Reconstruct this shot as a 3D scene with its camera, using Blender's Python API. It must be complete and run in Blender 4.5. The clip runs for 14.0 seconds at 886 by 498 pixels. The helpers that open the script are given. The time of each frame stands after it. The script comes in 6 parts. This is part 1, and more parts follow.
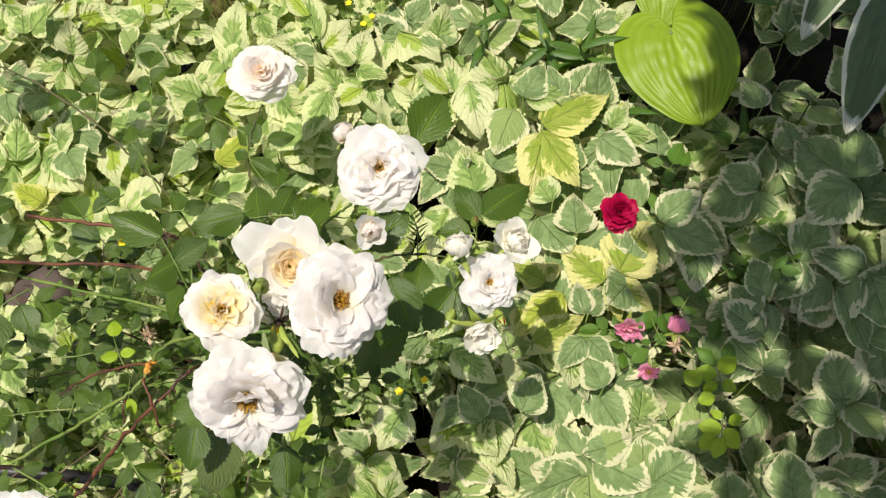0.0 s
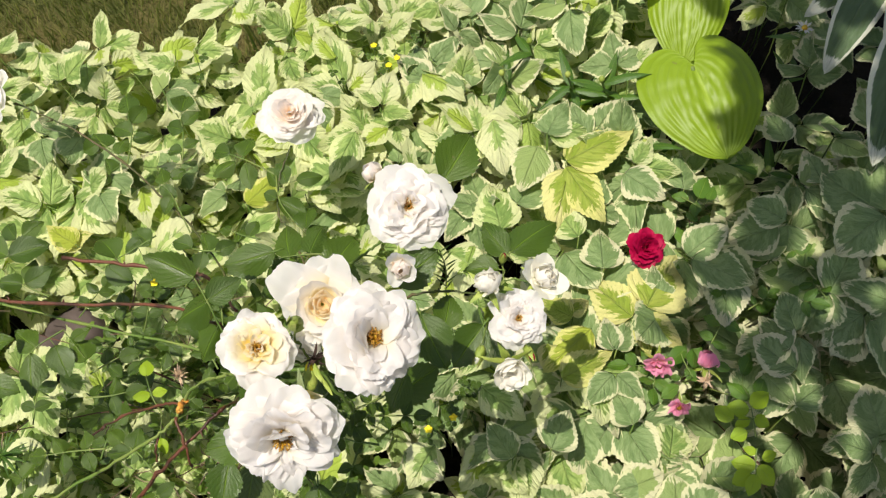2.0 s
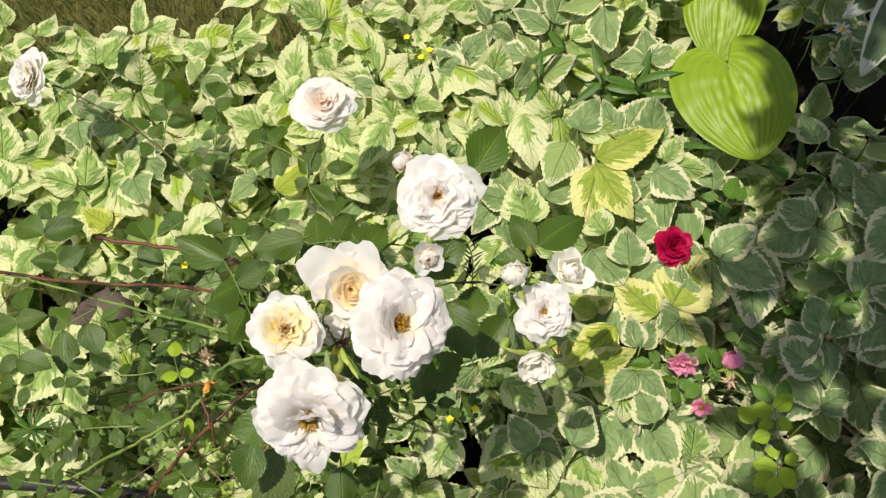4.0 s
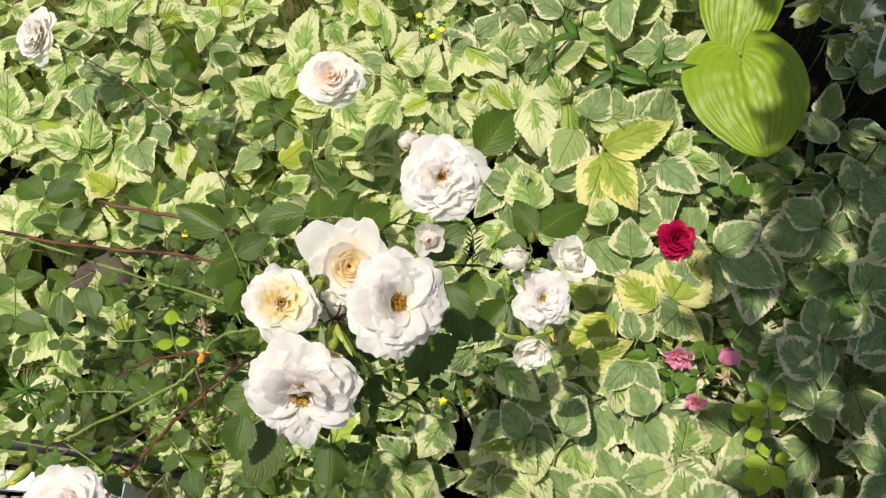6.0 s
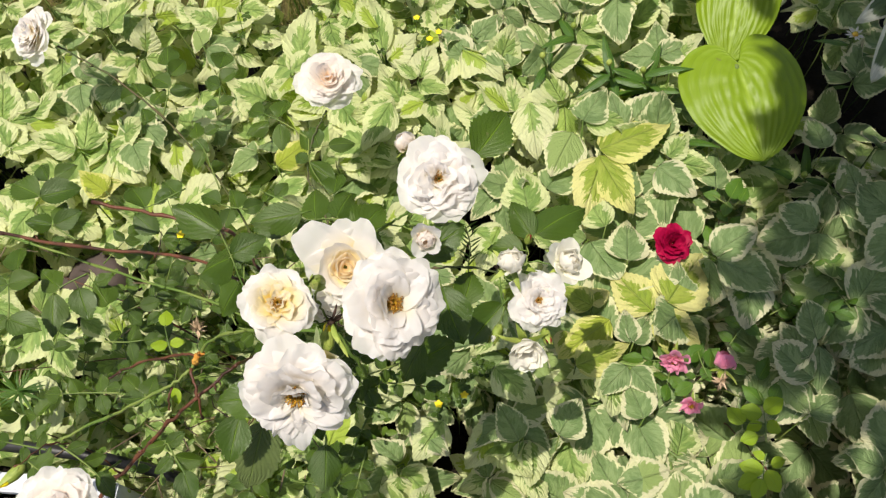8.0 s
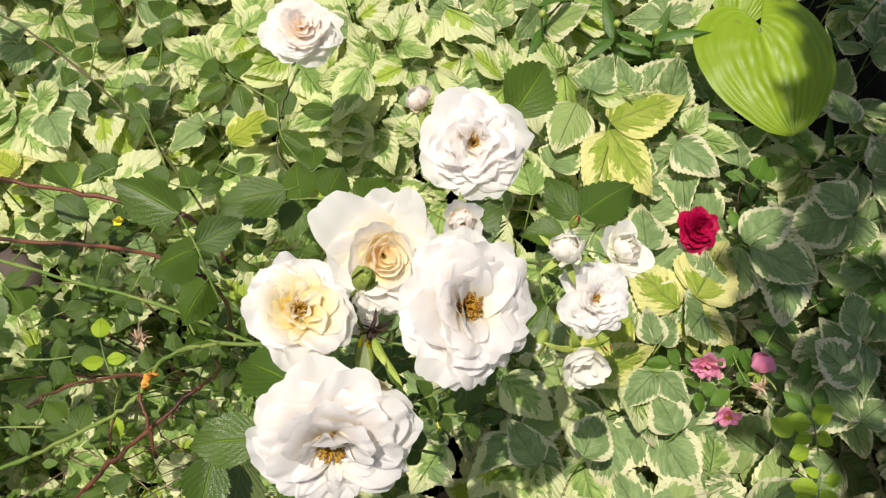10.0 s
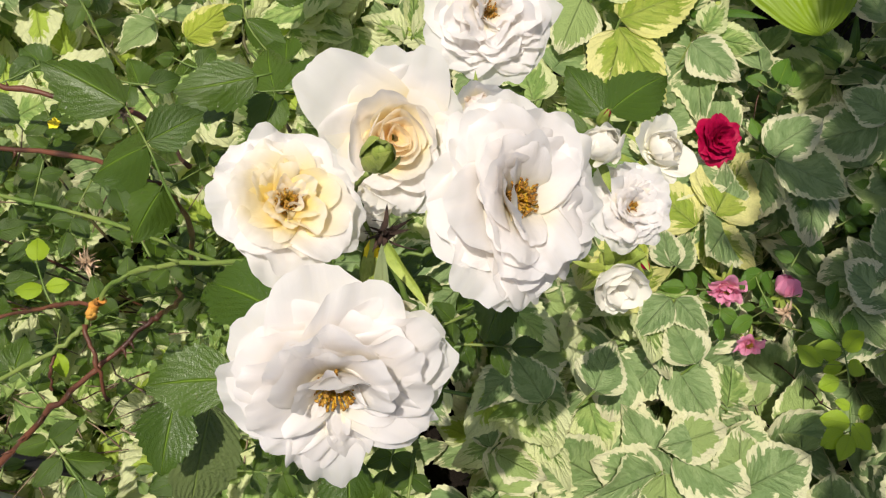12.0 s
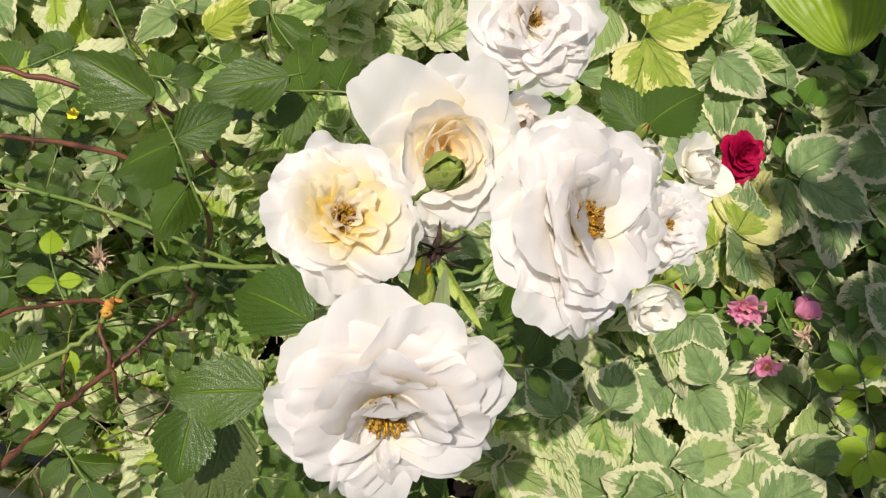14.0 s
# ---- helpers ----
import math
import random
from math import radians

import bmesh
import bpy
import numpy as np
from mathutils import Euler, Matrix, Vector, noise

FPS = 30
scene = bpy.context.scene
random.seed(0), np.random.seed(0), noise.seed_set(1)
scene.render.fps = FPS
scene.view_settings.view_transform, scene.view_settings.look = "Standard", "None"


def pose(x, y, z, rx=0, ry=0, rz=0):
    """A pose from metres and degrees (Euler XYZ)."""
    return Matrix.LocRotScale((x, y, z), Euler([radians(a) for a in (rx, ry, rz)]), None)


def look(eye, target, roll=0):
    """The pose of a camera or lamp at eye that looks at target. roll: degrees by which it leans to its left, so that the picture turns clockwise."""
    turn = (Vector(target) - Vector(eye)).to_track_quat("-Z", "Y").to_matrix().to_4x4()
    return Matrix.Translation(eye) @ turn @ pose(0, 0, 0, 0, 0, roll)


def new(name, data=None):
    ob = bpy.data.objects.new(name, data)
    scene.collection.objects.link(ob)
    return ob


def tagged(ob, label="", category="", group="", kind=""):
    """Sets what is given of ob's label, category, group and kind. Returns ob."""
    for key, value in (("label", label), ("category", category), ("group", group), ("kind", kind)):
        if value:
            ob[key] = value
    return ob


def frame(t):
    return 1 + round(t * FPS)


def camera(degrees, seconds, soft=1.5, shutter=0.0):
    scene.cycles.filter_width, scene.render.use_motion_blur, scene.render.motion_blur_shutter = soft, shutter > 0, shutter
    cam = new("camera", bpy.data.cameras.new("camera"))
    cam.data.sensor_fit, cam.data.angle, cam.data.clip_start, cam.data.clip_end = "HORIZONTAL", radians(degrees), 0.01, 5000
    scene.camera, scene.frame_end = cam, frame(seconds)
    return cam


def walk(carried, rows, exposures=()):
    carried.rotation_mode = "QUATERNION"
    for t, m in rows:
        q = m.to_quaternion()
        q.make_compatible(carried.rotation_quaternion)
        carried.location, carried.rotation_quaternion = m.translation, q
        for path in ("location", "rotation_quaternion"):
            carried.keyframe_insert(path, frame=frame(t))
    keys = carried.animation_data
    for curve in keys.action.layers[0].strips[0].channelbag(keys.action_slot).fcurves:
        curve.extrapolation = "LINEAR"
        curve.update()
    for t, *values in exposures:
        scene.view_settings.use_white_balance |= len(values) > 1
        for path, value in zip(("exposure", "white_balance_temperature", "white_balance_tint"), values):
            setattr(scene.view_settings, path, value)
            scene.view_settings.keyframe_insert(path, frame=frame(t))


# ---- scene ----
cam = camera(56.2, 14.0, 1.25)
PATH = [
    (0, (0.044, -0.007, 1.403), (-0.034, 0.849, -0.402), -6.4),
    (0.5, (0.045, -0.008, 1.403), (-0.038, 0.868, -0.393), -6.6),
    (1, (0.045, -0.006, 1.406), (-0.046, 0.891, -0.379), -7.0),
    (1.5, (0.044, -0.007, 1.407), (-0.063, 0.915, -0.365), -8.0),
    (2, (0.037, -0.01, 1.409), (-0.09, 0.927, -0.353), -9.3),
    (2.5, (0.034, -0.013, 1.412), (-0.122, 0.931, -0.344), -11.1),
    (3, (0.033, -0.018, 1.415), (-0.148, 0.923, -0.34), -12.2),
    (5.5, (0.035, -0.016, 1.406), (-0.151, 0.882, -0.372), -8.3),
    (6, (0.035, -0.016, 1.407), (-0.156, 0.873, -0.374), -8.5),
    (6.5, (0.035, -0.017, 1.409), (-0.159, 0.867, -0.374), -8.8),
    (7, (0.035, -0.018, 1.406), (-0.16, 0.865, -0.378), -8.8),
    (7.5, (0.034, -0.017, 1.408), (-0.16, 0.874, -0.372), -8.6),
    (7.7, (0.036, -0.017, 1.408), (-0.156, 0.878, -0.371), -8.3),
    (9.8, (-0.062, 0.035, 1.258), (-0.069, 0.945, -0.523), 2.4),
    (10, (-0.075, 0.054, 1.236), (-0.053, 0.955, -0.549), 3.3),
    (10.5, (-0.075, 0.072, 1.186), (-0.001, 0.926, -0.621), 6.0),
    (11, (-0.084, 0.073, 1.15), (0.017, 0.884, -0.675), 7.7),
    (11.5, (-0.091, 0.08, 1.135), (0.024, 0.858, -0.705), 9.0),
    (12, (-0.101, 0.083, 1.123), (0.009, 0.843, -0.723), 9.2),
    (12.5, (-0.111, 0.085, 1.119), (-0.008, 0.845, -0.729), 9.2),
    (13, (-0.117, 0.09, 1.114), (-0.017, 0.851, -0.733), 9.4),
    (13.5, (-0.119, 0.091, 1.107), (-0.012, 0.855, -0.738), 10.6),
    (14, (-0.124, 0.095, 1.11), (-0.001, 0.856, -0.735), 12.4),
]

EXPOSURES = [(0.0, 0.10, 6820, 11), (3.2, 0.08, 6820, 11), (5.3, 0.02, 6820, 11), (8.0, 0.01, 6820, 11), (10.0, 0.07, 6800, 12), (11.0, 0.04, 6780, 13), (12.0, -0.05, 6760, 13), (14.0, -0.06, 6760, 13)]
walk(cam, [(t, look(eye, target, roll)) for t, eye, target, roll in PATH], EXPOSURES)

# ---- sky and sun ----
SUN_WAY = Vector((0.20, 0.11, -1.0)).normalized()
world = bpy.data.worlds.new("sky")
scene.world = world
world.use_nodes = True
wn = world.node_tree.nodes
wn.clear()
sky = wn.new("ShaderNodeTexSky")
sky.sky_type = "NISHITA"
sky.sun_disc = False
sky.dust_density = 2.5
sky.ozone_density = 0.4
sky.sun_elevation = math.asin(-SUN_WAY.z)
sky.sun_rotation = math.atan2(-SUN_WAY.x, -SUN_WAY.y)
back = wn.new("ShaderNodeBackground")
back.inputs["Strength"].default_value = 0.108
wout = wn.new("ShaderNodeOutputWorld")
world.node_tree.links.new(sky.outputs[0], back.inputs[0])
world.node_tree.links.new(back.outputs[0], wout.inputs[0])
sun_data = bpy.data.lights.new("sun", "SUN")
sun_data.energy = 5.0
sun_data.angle = radians(0.55)
sun_data.color = (1.0, 0.97, 0.895)
sun = new("sun", sun_data)
sun.matrix_world = look((0, 0, 5), Vector((0, 0, 5)) + SUN_WAY)


# ---- materials ----
class Nodes:
    """A small wrapper that wires shader nodes."""

    def __init__(self, name):
        self.mat = bpy.data.materials.new(name)
        self.mat.use_nodes = True
        self.t = self.mat.node_tree
        self.t.nodes.clear()
        self.out = self.t.nodes.new("ShaderNodeOutputMaterial")

    def put(self, socket, value):
        if isinstance(value, bpy.types.NodeSocket):
            self.t.links.new(value, socket)
        elif isinstance(value, (tuple, list)) and len(value) == 3 and socket.type == "RGBA":
            socket.default_value = (*value, 1)
        else:
            socket.default_value = value

    def math(self, op, a, b=0.0, c=None, clamp=False):
        n = self.t.nodes.new("ShaderNodeMath")
        n.operation, n.use_clamp = op, clamp
        self.put(n.inputs[0], a)
        self.put(n.inputs[1], b)
        if c is not None:
            self.put(n.inputs[2], c)
        return n.outputs[0]

    def mix(self, f, a, b, mode="MIX"):
        n = self.t.nodes.new("ShaderNodeMix")
        n.data_type, n.blend_type = "RGBA", mode
        self.put(n.inputs[0], f)
        self.put(n.inputs[6], a)
        self.put(n.inputs[7], b)
        return n.outputs[2]

    def ramp(self, v, lo, hi, a=0.0, b=1.0):
        n = self.t.nodes.new("ShaderNodeMapRange")
        n.interpolation_type = "SMOOTHSTEP"
        for k, x in enumerate((v, lo, hi, a, b)):
            self.put(n.inputs[k], x)
        return n.outputs[0]

    def noise(self, vec, scale, detail=2.0, rough=0.55):
        n = self.t.nodes.new("ShaderNodeTexNoise")
        self.put(n.inputs["Vector"], vec)
        n.inputs["Scale"].default_value = scale
        n.inputs["Detail"].default_value = detail
        n.inputs["Roughness"].default_value = rough
        return n.outputs[0]

    def vec(self, x, y, z):
        n = self.t.nodes.new("ShaderNodeCombineXYZ")
        for k, v in enumerate((x, y, z)):
            self.put(n.inputs[k], v)
        return n.outputs[0]

    def uv(self):
        n = self.t.nodes.new("ShaderNodeUVMap")
        n.uv_map = "leaf"
        s = self.t.nodes.new("ShaderNodeSeparateXYZ")
        self.t.links.new(n.outputs[0], s.inputs[0])
        return s.outputs[0], s.outputs[1]

    def obj(self):
        return self.t.nodes.new("ShaderNodeTexCoord").outputs["Object"]

    def rnd(self):
        o = self.t.nodes.new("ShaderNodeObjectInfo").outputs["Random"]
        g = self.t.nodes.new("ShaderNodeNewGeometry").outputs["Random Per Island"]
        return self.math("FRACT", self.math("ADD", o, g))

    def bump(self, h, dist, strength=1.0):
        n = self.t.nodes.new("ShaderNodeBump")
        n.inputs["Strength"].default_value = strength
        n.inputs["Distance"].default_value = dist
        self.put(n.inputs["Height"], h)
        return n.outputs[0]

    def surface(self, color, rough=0.5, normal=None, spec=0.4, thin=0.0, thin_color=None, metal=0.0):
        p = self.t.nodes.new("ShaderNodeBsdfPrincipled")
        self.put(p.inputs["Base Color"], color)
        self.put(p.inputs["Roughness"], rough)
        p.inputs["Specular IOR Level"].default_value = spec
        p.inputs["Metallic"].default_value = metal
        if normal is not None:
            self.put(p.inputs["Normal"], normal)
        last = p.outputs[0]
        if thin:
            tr = self.t.nodes.new("ShaderNodeBsdfTranslucent")
            self.put(tr.inputs["Color"], thin_color if thin_color is not None else color)
            m = self.t.nodes.new("ShaderNodeMixShader")
            m.inputs[0].default_value = thin
            self.t.links.new(p.outputs[0], m.inputs[1])
            self.t.links.new(tr.outputs[0], m.inputs[2])
            last = m.outputs[0]
        self.t.links.new(last, self.out.inputs[0])
        return self.mat


def variegated(name, greens, creams, margin, fingers, rough=0.5, thin=0.3, veins=7.0, relief=0.8):
    """A leaf with a pale, ragged margin that runs in along the veins."""
    n = Nodes(name)
    u, v = n.uv()
    r = n.rnd()
    r2 = n.math("FRACT", n.math("MULTIPLY", r, 17.31))
    r3 = n.math("FRACT", n.math("MULTIPLY", r, 91.7))
    au = n.math("ABSOLUTE", n.math("MULTIPLY_ADD", u, 2.0, -1.0))
    side = n.math("GREATER_THAN", u, 0.5)
    sway = n.noise(n.vec(n.math("MULTIPLY", u, 4.0), n.math("MULTIPLY", v, 4.0), n.math("MULTIPLY", r, 70.0)), 1.0, 1.0)
    q = n.math("ADD", n.math("SUBTRACT", v, n.math("MULTIPLY", au, 0.36)), n.math("MULTIPLY", n.math("SUBTRACT", sway, 0.5), 0.16))
    seed = n.math("ADD", n.math("MULTIPLY", r, 60.0), n.math("MULTIPLY", side, 7.0))
    fing = n.noise(n.vec(n.math("MULTIPLY", q, 10.0), n.math("MULTIPLY", au, 1.8), seed), 1.0, 4.0, 0.7)
    edge = n.math("MINIMUM", n.math("SUBTRACT", 1.0, au), n.math("MULTIPLY", n.math("SUBTRACT", 1.0, v), 1.5))
    e = n.math("ADD", edge, n.math("MULTIPLY", n.math("SUBTRACT", fing, 0.5), fingers))
    tri = n.math("ABSOLUTE", n.math("MULTIPLY_ADD", n.math("FRACT", n.math("MULTIPLY", q, veins)), 2.0, -1.0))
    if veins:
        e = n.math("ADD", e, n.math("MULTIPLY", n.math("SUBTRACT", tri, 0.5), 0.07))
    thr = n.math("ADD", margin, n.math("MULTIPLY", n.math("SUBTRACT", r2, 0.5), margin * 0.9))
    inside = n.ramp(n.math("SUBTRACT", e, thr), -0.022, 0.022)
    patch = n.noise(n.vec(n.math("MULTIPLY", q, 7.0), n.math("MULTIPLY", u, 3.0), n.math("ADD", seed, 31.0)), 1.0, 2.0)
    green = n.mix(n.ramp(patch, 0.42, 0.58), greens[0], greens[1])
    streak = n.noise(n.vec(n.math("MULTIPLY", q, 26.0), n.math("MULTIPLY", au, 5.0), n.math("ADD", seed, 11.0)), 1.0, 3.0, 0.7)
    green = n.mix(n.ramp(streak, 0.50, 0.64, 0.0, 0.42), green, n.mix(0.7, green, (0.09, 0.17, 0.03)))
    green = n.mix(n.ramp(r3, 0.80, 0.88), green, greens[2])
    cream = n.mix(r2, creams[0], creams[1])
    fine = n.noise(n.vec(n.math("MULTIPLY", u, 30.0), n.math("MULTIPLY", v, 30.0), seed), 1.0, 3.0)
    color = n.mix(inside, cream, green)
    color = n.mix(n.ramp(fine, 0.3, 0.75, 0.0, 0.25), color, n.mix(0.5, color, (0.10, 0.16, 0.05)))
    line = n.ramp(tri, 0.90, 1.0, 0.0, 0.4 if veins else 0.0)
    rib = n.ramp(au, 0.0, 0.06, 1.0, 0.0)
    color = n.mix(n.math("MULTIPLY", n.math("MAXIMUM", line, rib), 0.30), color, n.mix(0.5, color, (0.42, 0.5, 0.24)))
    puff = n.math("MULTIPLY", n.math("SUBTRACT", 1.0, n.math("POWER", tri, 2.5)), n.ramp(au, 0.0, 0.12, 0.0, relief if veins else 0.0))
    h = n.math("ADD", puff, n.math("ADD", n.math("MULTIPLY", rib, -1.0), n.math("ADD", n.math("MULTIPLY", fine, 0.9), n.math("MULTIPLY", streak, 1.3))))
    return n.surface(color, rough, n.bump(h, 0.0020, 0.9), 0.35, thin, n.mix(0.35, color, (0.55, 0.62, 0.12)))


def plain_leaf(name, a, b, rough, thin, veins=8.0, slant=0.55, glow=(0.30, 0.45, 0.05), depth=0.0006, spec=0.45, rays=0.0, swell=0.16):
    n = Nodes(name)
    u, v = n.uv()
    r = n.rnd()
    au = n.math("ABSOLUTE", n.math("MULTIPLY_ADD", u, 2.0, -1.0))
    q = n.math("SUBTRACT", v, n.math("MULTIPLY", au, slant))
    big = n.noise(n.vec(n.math("MULTIPLY", u, 3.0), n.math("MULTIPLY", v, 3.0), n.math("MULTIPLY", r, 40.0)), 1.0, 3.0)
    color = n.mix(n.math("ADD", n.math("MULTIPLY", r, 0.6), n.math("MULTIPLY", big, 0.4)), a, b)
    wave = n.math("SINE", n.math("MULTIPLY", q, 6.283 * veins))
    rib = n.ramp(au, 0.0, 0.06, 1.0, 0.0)
    line = n.ramp(wave, 0.95, 1.0, 0.0, 0.22)
    color = n.mix(n.math("MAXIMUM", n.math("MULTIPLY", line, 0.5), n.math("MULTIPLY", rib, 0.85)), color, n.mix(0.65, color, glow))
    spot = n.noise(n.vec(n.math("MULTIPLY", u, 9.0), n.math("MULTIPLY", v, 12.0), n.math("MULTIPLY", r, 90.0)), 1.0, 2.0)
    color = n.mix(n.ramp(spot, 0.70, 0.76, 0.0, 0.5), color, (0.16, 0.13, 0.06))
    fine = n.noise(n.vec(n.math("MULTIPLY", u, 40.0), n.math("MULTIPLY", v, 50.0), r), 1.0, 2.0)
    if rays:
        wave = n.math("MULTIPLY", n.math("COSINE", n.math("MULTIPLY", au, 6.283 * rays)), -3.5)
        groove = n.ramp(n.math("COSINE", n.math("MULTIPLY", au, 6.283 * rays)), 0.86, 1.0, 0.0, 0.35)
        cross = n.noise(n.vec(n.math("MULTIPLY", u, 14.0), n.math("MULTIPLY", v, 34.0), r), 1.0, 2.0)
        fine = n.math("MULTIPLY", n.math("ADD", fine, n.math("MULTIPLY", cross, 1.5)), 0.8)
        color = n.mix(groove, color, n.mix(0.5, color, (0.09, 0.16, 0.01)))
    h = n.math("ADD", n.math("MULTIPLY", wave, -swell), n.math("ADD", n.math("MULTIPLY", rib, -1.2), n.math("MULTIPLY", fine, 0.7)))
    return n.surface(color, rough, n.bump(h, depth, 0.8), spec, thin, n.mix(0.5, color, glow))


def petal_mat(name, tip, base, mid, reach=0.35, thin=0.42, dark=False):
    """Petals: pale blade, warmer base, faint lengthwise veins and a few bruises."""
    n = Nodes(name)
    u, v = n.uv()
    r = n.rnd()
    veins = n.noise(n.vec(n.math("MULTIPLY", u, 26.0), n.math("MULTIPLY", v, 2.0), n.math("MULTIPLY", r, 50.0)), 1.0, 3.0)
    soft = n.noise(n.vec(n.math("MULTIPLY", u, 3.0), n.math("MULTIPLY", v, 3.0), n.math("MULTIPLY", r, 80.0)), 1.0, 2.0)
    k = n.math("ADD", v, n.math("MULTIPLY", n.math("SUBTRACT", soft, 0.5), 0.3))
    color = n.mix(n.ramp(k, 0.0, reach), base, mid)
    color = n.mix(n.ramp(k, reach * 0.6, reach * 2.0), color, tip)
    color = n.mix(n.ramp(veins, 0.45, 0.75, 0.0, 0.05), color, base)
    bruise = n.noise(n.vec(n.math("MULTIPLY", u, 6.0), n.math("MULTIPLY", v, 6.0), n.math("MULTIPLY", r, 33.0)), 1.0, 2.0)
    color = n.mix(n.ramp(bruise, 0.76, 0.82, 0.0, 0.3), color, (0.50, 0.33, 0.16))
    return n.surface(color, 0.55, n.bump(n.math("ADD", n.math("MULTIPLY", veins, 0.35), n.math("MULTIPLY", soft, 2.5)), 0.0007, 0.7), 0.2, thin, n.mix(0.12, n.mix(0.6, color, (0.98, 0.96, 0.95)), base) if not dark else color)


def stem_mat(name, a, b, scale=60.0, rough=0.5):
    n = Nodes(name)
    o = n.obj()
    f = n.noise(o, scale * 0.25, 2.0)
    g = n.noise(o, scale * 4, 3.0)
    color = n.mix(n.ramp(f, 0.38, 0.62), a, b)
    color = n.mix(n.ramp(g, 0.5, 0.8, 0.0, 0.4), color, n.mix(0.6, color, (0.03, 0.02, 0.01)))
    return n.surface(color, rough, n.bump(g, 0.0006), 0.35)


def soil_mat():
    n = Nodes("dark_soil")
    o = n.obj()
    a, b = n.noise(o, 9.0, 5.0), n.noise(o, 90.0, 5.0, 0.7)
    color = n.mix(n.ramp(a, 0.35, 0.65), (0.012, 0.009, 0.006), (0.030, 0.022, 0.016))
    color = n.mix(n.ramp(b, 0.55, 0.75, 0, 0.7), color, (0.06, 0.045, 0.03))
    return n.surface(color, 0.95, n.bump(b, 0.02), 0.15)


def lawn_mat():
    n = Nodes("lawn_turf")
    o = n.obj()
    a, b = n.noise(o, 5.0, 4.0), n.noise(o, 120.0, 4.0, 0.7)
    color = n.mix(n.ramp(a, 0.35, 0.65), (0.080, 0.100, 0.024), (0.19, 0.16, 0.057))
    color = n.mix(n.ramp(b, 0.5, 0.75, 0, 0.8), color, (0.03, 0.035, 0.012))
    return n.surface(color, 0.95, n.bump(b, 0.02), 0.15)


ELDER = variegated("variegated_elder_leaf", ((0.265, 0.42, 0.11), (0.47, 0.63, 0.19), (0.50, 0.65, 0.09)),
                   ((0.85, 0.91, 0.44), (0.86, 0.88, 0.50)), 0.50, 1.4, thin=0.42)
ELDER_GOLD = variegated("golden_elder_leaf", ((0.33, 0.44, 0.05), (0.42, 0.50, 0.08), (0.46, 0.54, 0.06)),
                        ((0.84, 0.82, 0.25), (0.86, 0.80, 0.36)), 0.46, 1.5, thin=0.36)
ELDER_GREEN = variegated("green_elder_leaf", ((0.205, 0.31, 0.115), (0.30, 0.41, 0.17), (0.33, 0.44, 0.14)),
                         ((0.82, 0.82, 0.47), (0.79, 0.76, 0.48)), 0.215, 1.0, thin=0.3, relief=0.5)
ROSE_LEAF = plain_leaf("rose_leaf_green", (0.036, 0.074, 0.008), (0.070, 0.122, 0.010), 0.27, 0.16, 7.0, glow=(0.20, 0.34, 0.03), depth=0.0011, spec=0.5, swell=0.09)
YOUNG_LEAF = plain_leaf("young_leaf_green", (0.24, 0.38, 0.015), (0.36, 0.50, 0.02), 0.4, 0.35)
LIME_HOSTA = plain_leaf("lime_hosta_leaf", (0.175, 0.275, 0.008), (0.22, 0.325, 0.010), 0.48, 0.22, 0.0, 0.0, (0.38, 0.52, 0.06), 0.0003, rays=7.0)
STRAP_LEAF = plain_leaf("strap_leaf_green", (0.040, 0.105, 0.012), (0.075, 0.16, 0.020), 0.36, 0.25, 0.0, 0.0)
WHITE_HOSTA = variegated("white_edged_hosta_leaf", ((0.08, 0.13, 0.06), (0.10, 0.16, 0.075), (0.09, 0.15, 0.065)),
                         ((0.72, 0.74, 0.58), (0.75, 0.75, 0.62)), 0.16, 0.2, 0.4, 0.2, 0.0)
WHITE_PETAL = petal_mat("white_petal", (0.925, 0.905, 0.915), (0.94, 0.78, 0.36), (0.91, 0.87, 0.75), 0.34, 0.58)
WARM_PETAL = petal_mat("warm_white_petal", (0.90, 0.86, 0.80), (0.95, 0.70, 0.14), (0.93, 0.83, 0.48), 0.5, 0.58)
CREAM_PETAL = petal_mat("cream_petal", (0.94, 0.88, 0.74), (0.96, 0.72, 0.36), (0.95, 0.83, 0.56), 0.5, 0.58)
BLUSH_PETAL = petal_mat("blush_petal", (0.92, 0.87, 0.83), (0.93, 0.70, 0.45), (0.93, 0.83, 0.72), 0.45, 0.55)
GOLD_PETAL = petal_mat("golden_petal", (0.92, 0.87, 0.72), (0.94, 0.58, 0.03), (0.95, 0.80, 0.24), 0.5, 0.58)
BUD_PETAL = petal_mat("bud_petal", (0.93, 0.90, 0.83), (0.86, 0.86, 0.56), (0.92, 0.89, 0.76), 0.3, 0.45)
RED_PETAL = petal_mat("crimson_petal", (0.40, 0.003, 0.050), (0.22, 0.0, 0.02), (0.34, 0.002, 0.04), 0.4, 0.2, True)
PINK_PETAL = petal_mat("pink_petal", (0.92, 0.36, 0.54), (0.90, 0.62, 0.48), (0.92, 0.46, 0.58), 0.35, 0.45, True)
STAMEN = stem_mat("amber_stamens", (0.74, 0.40, 0.02), (0.82, 0.56, 0.07), 600.0)
ANTHER = stem_mat("brown_anthers", (0.30, 0.13, 0.015), (0.50, 0.27, 0.04), 600.0)
DEAD = stem_mat("withered_brown", (0.030, 0.017, 0.012), (0.075, 0.042, 0.030), 300.0, 0.9)
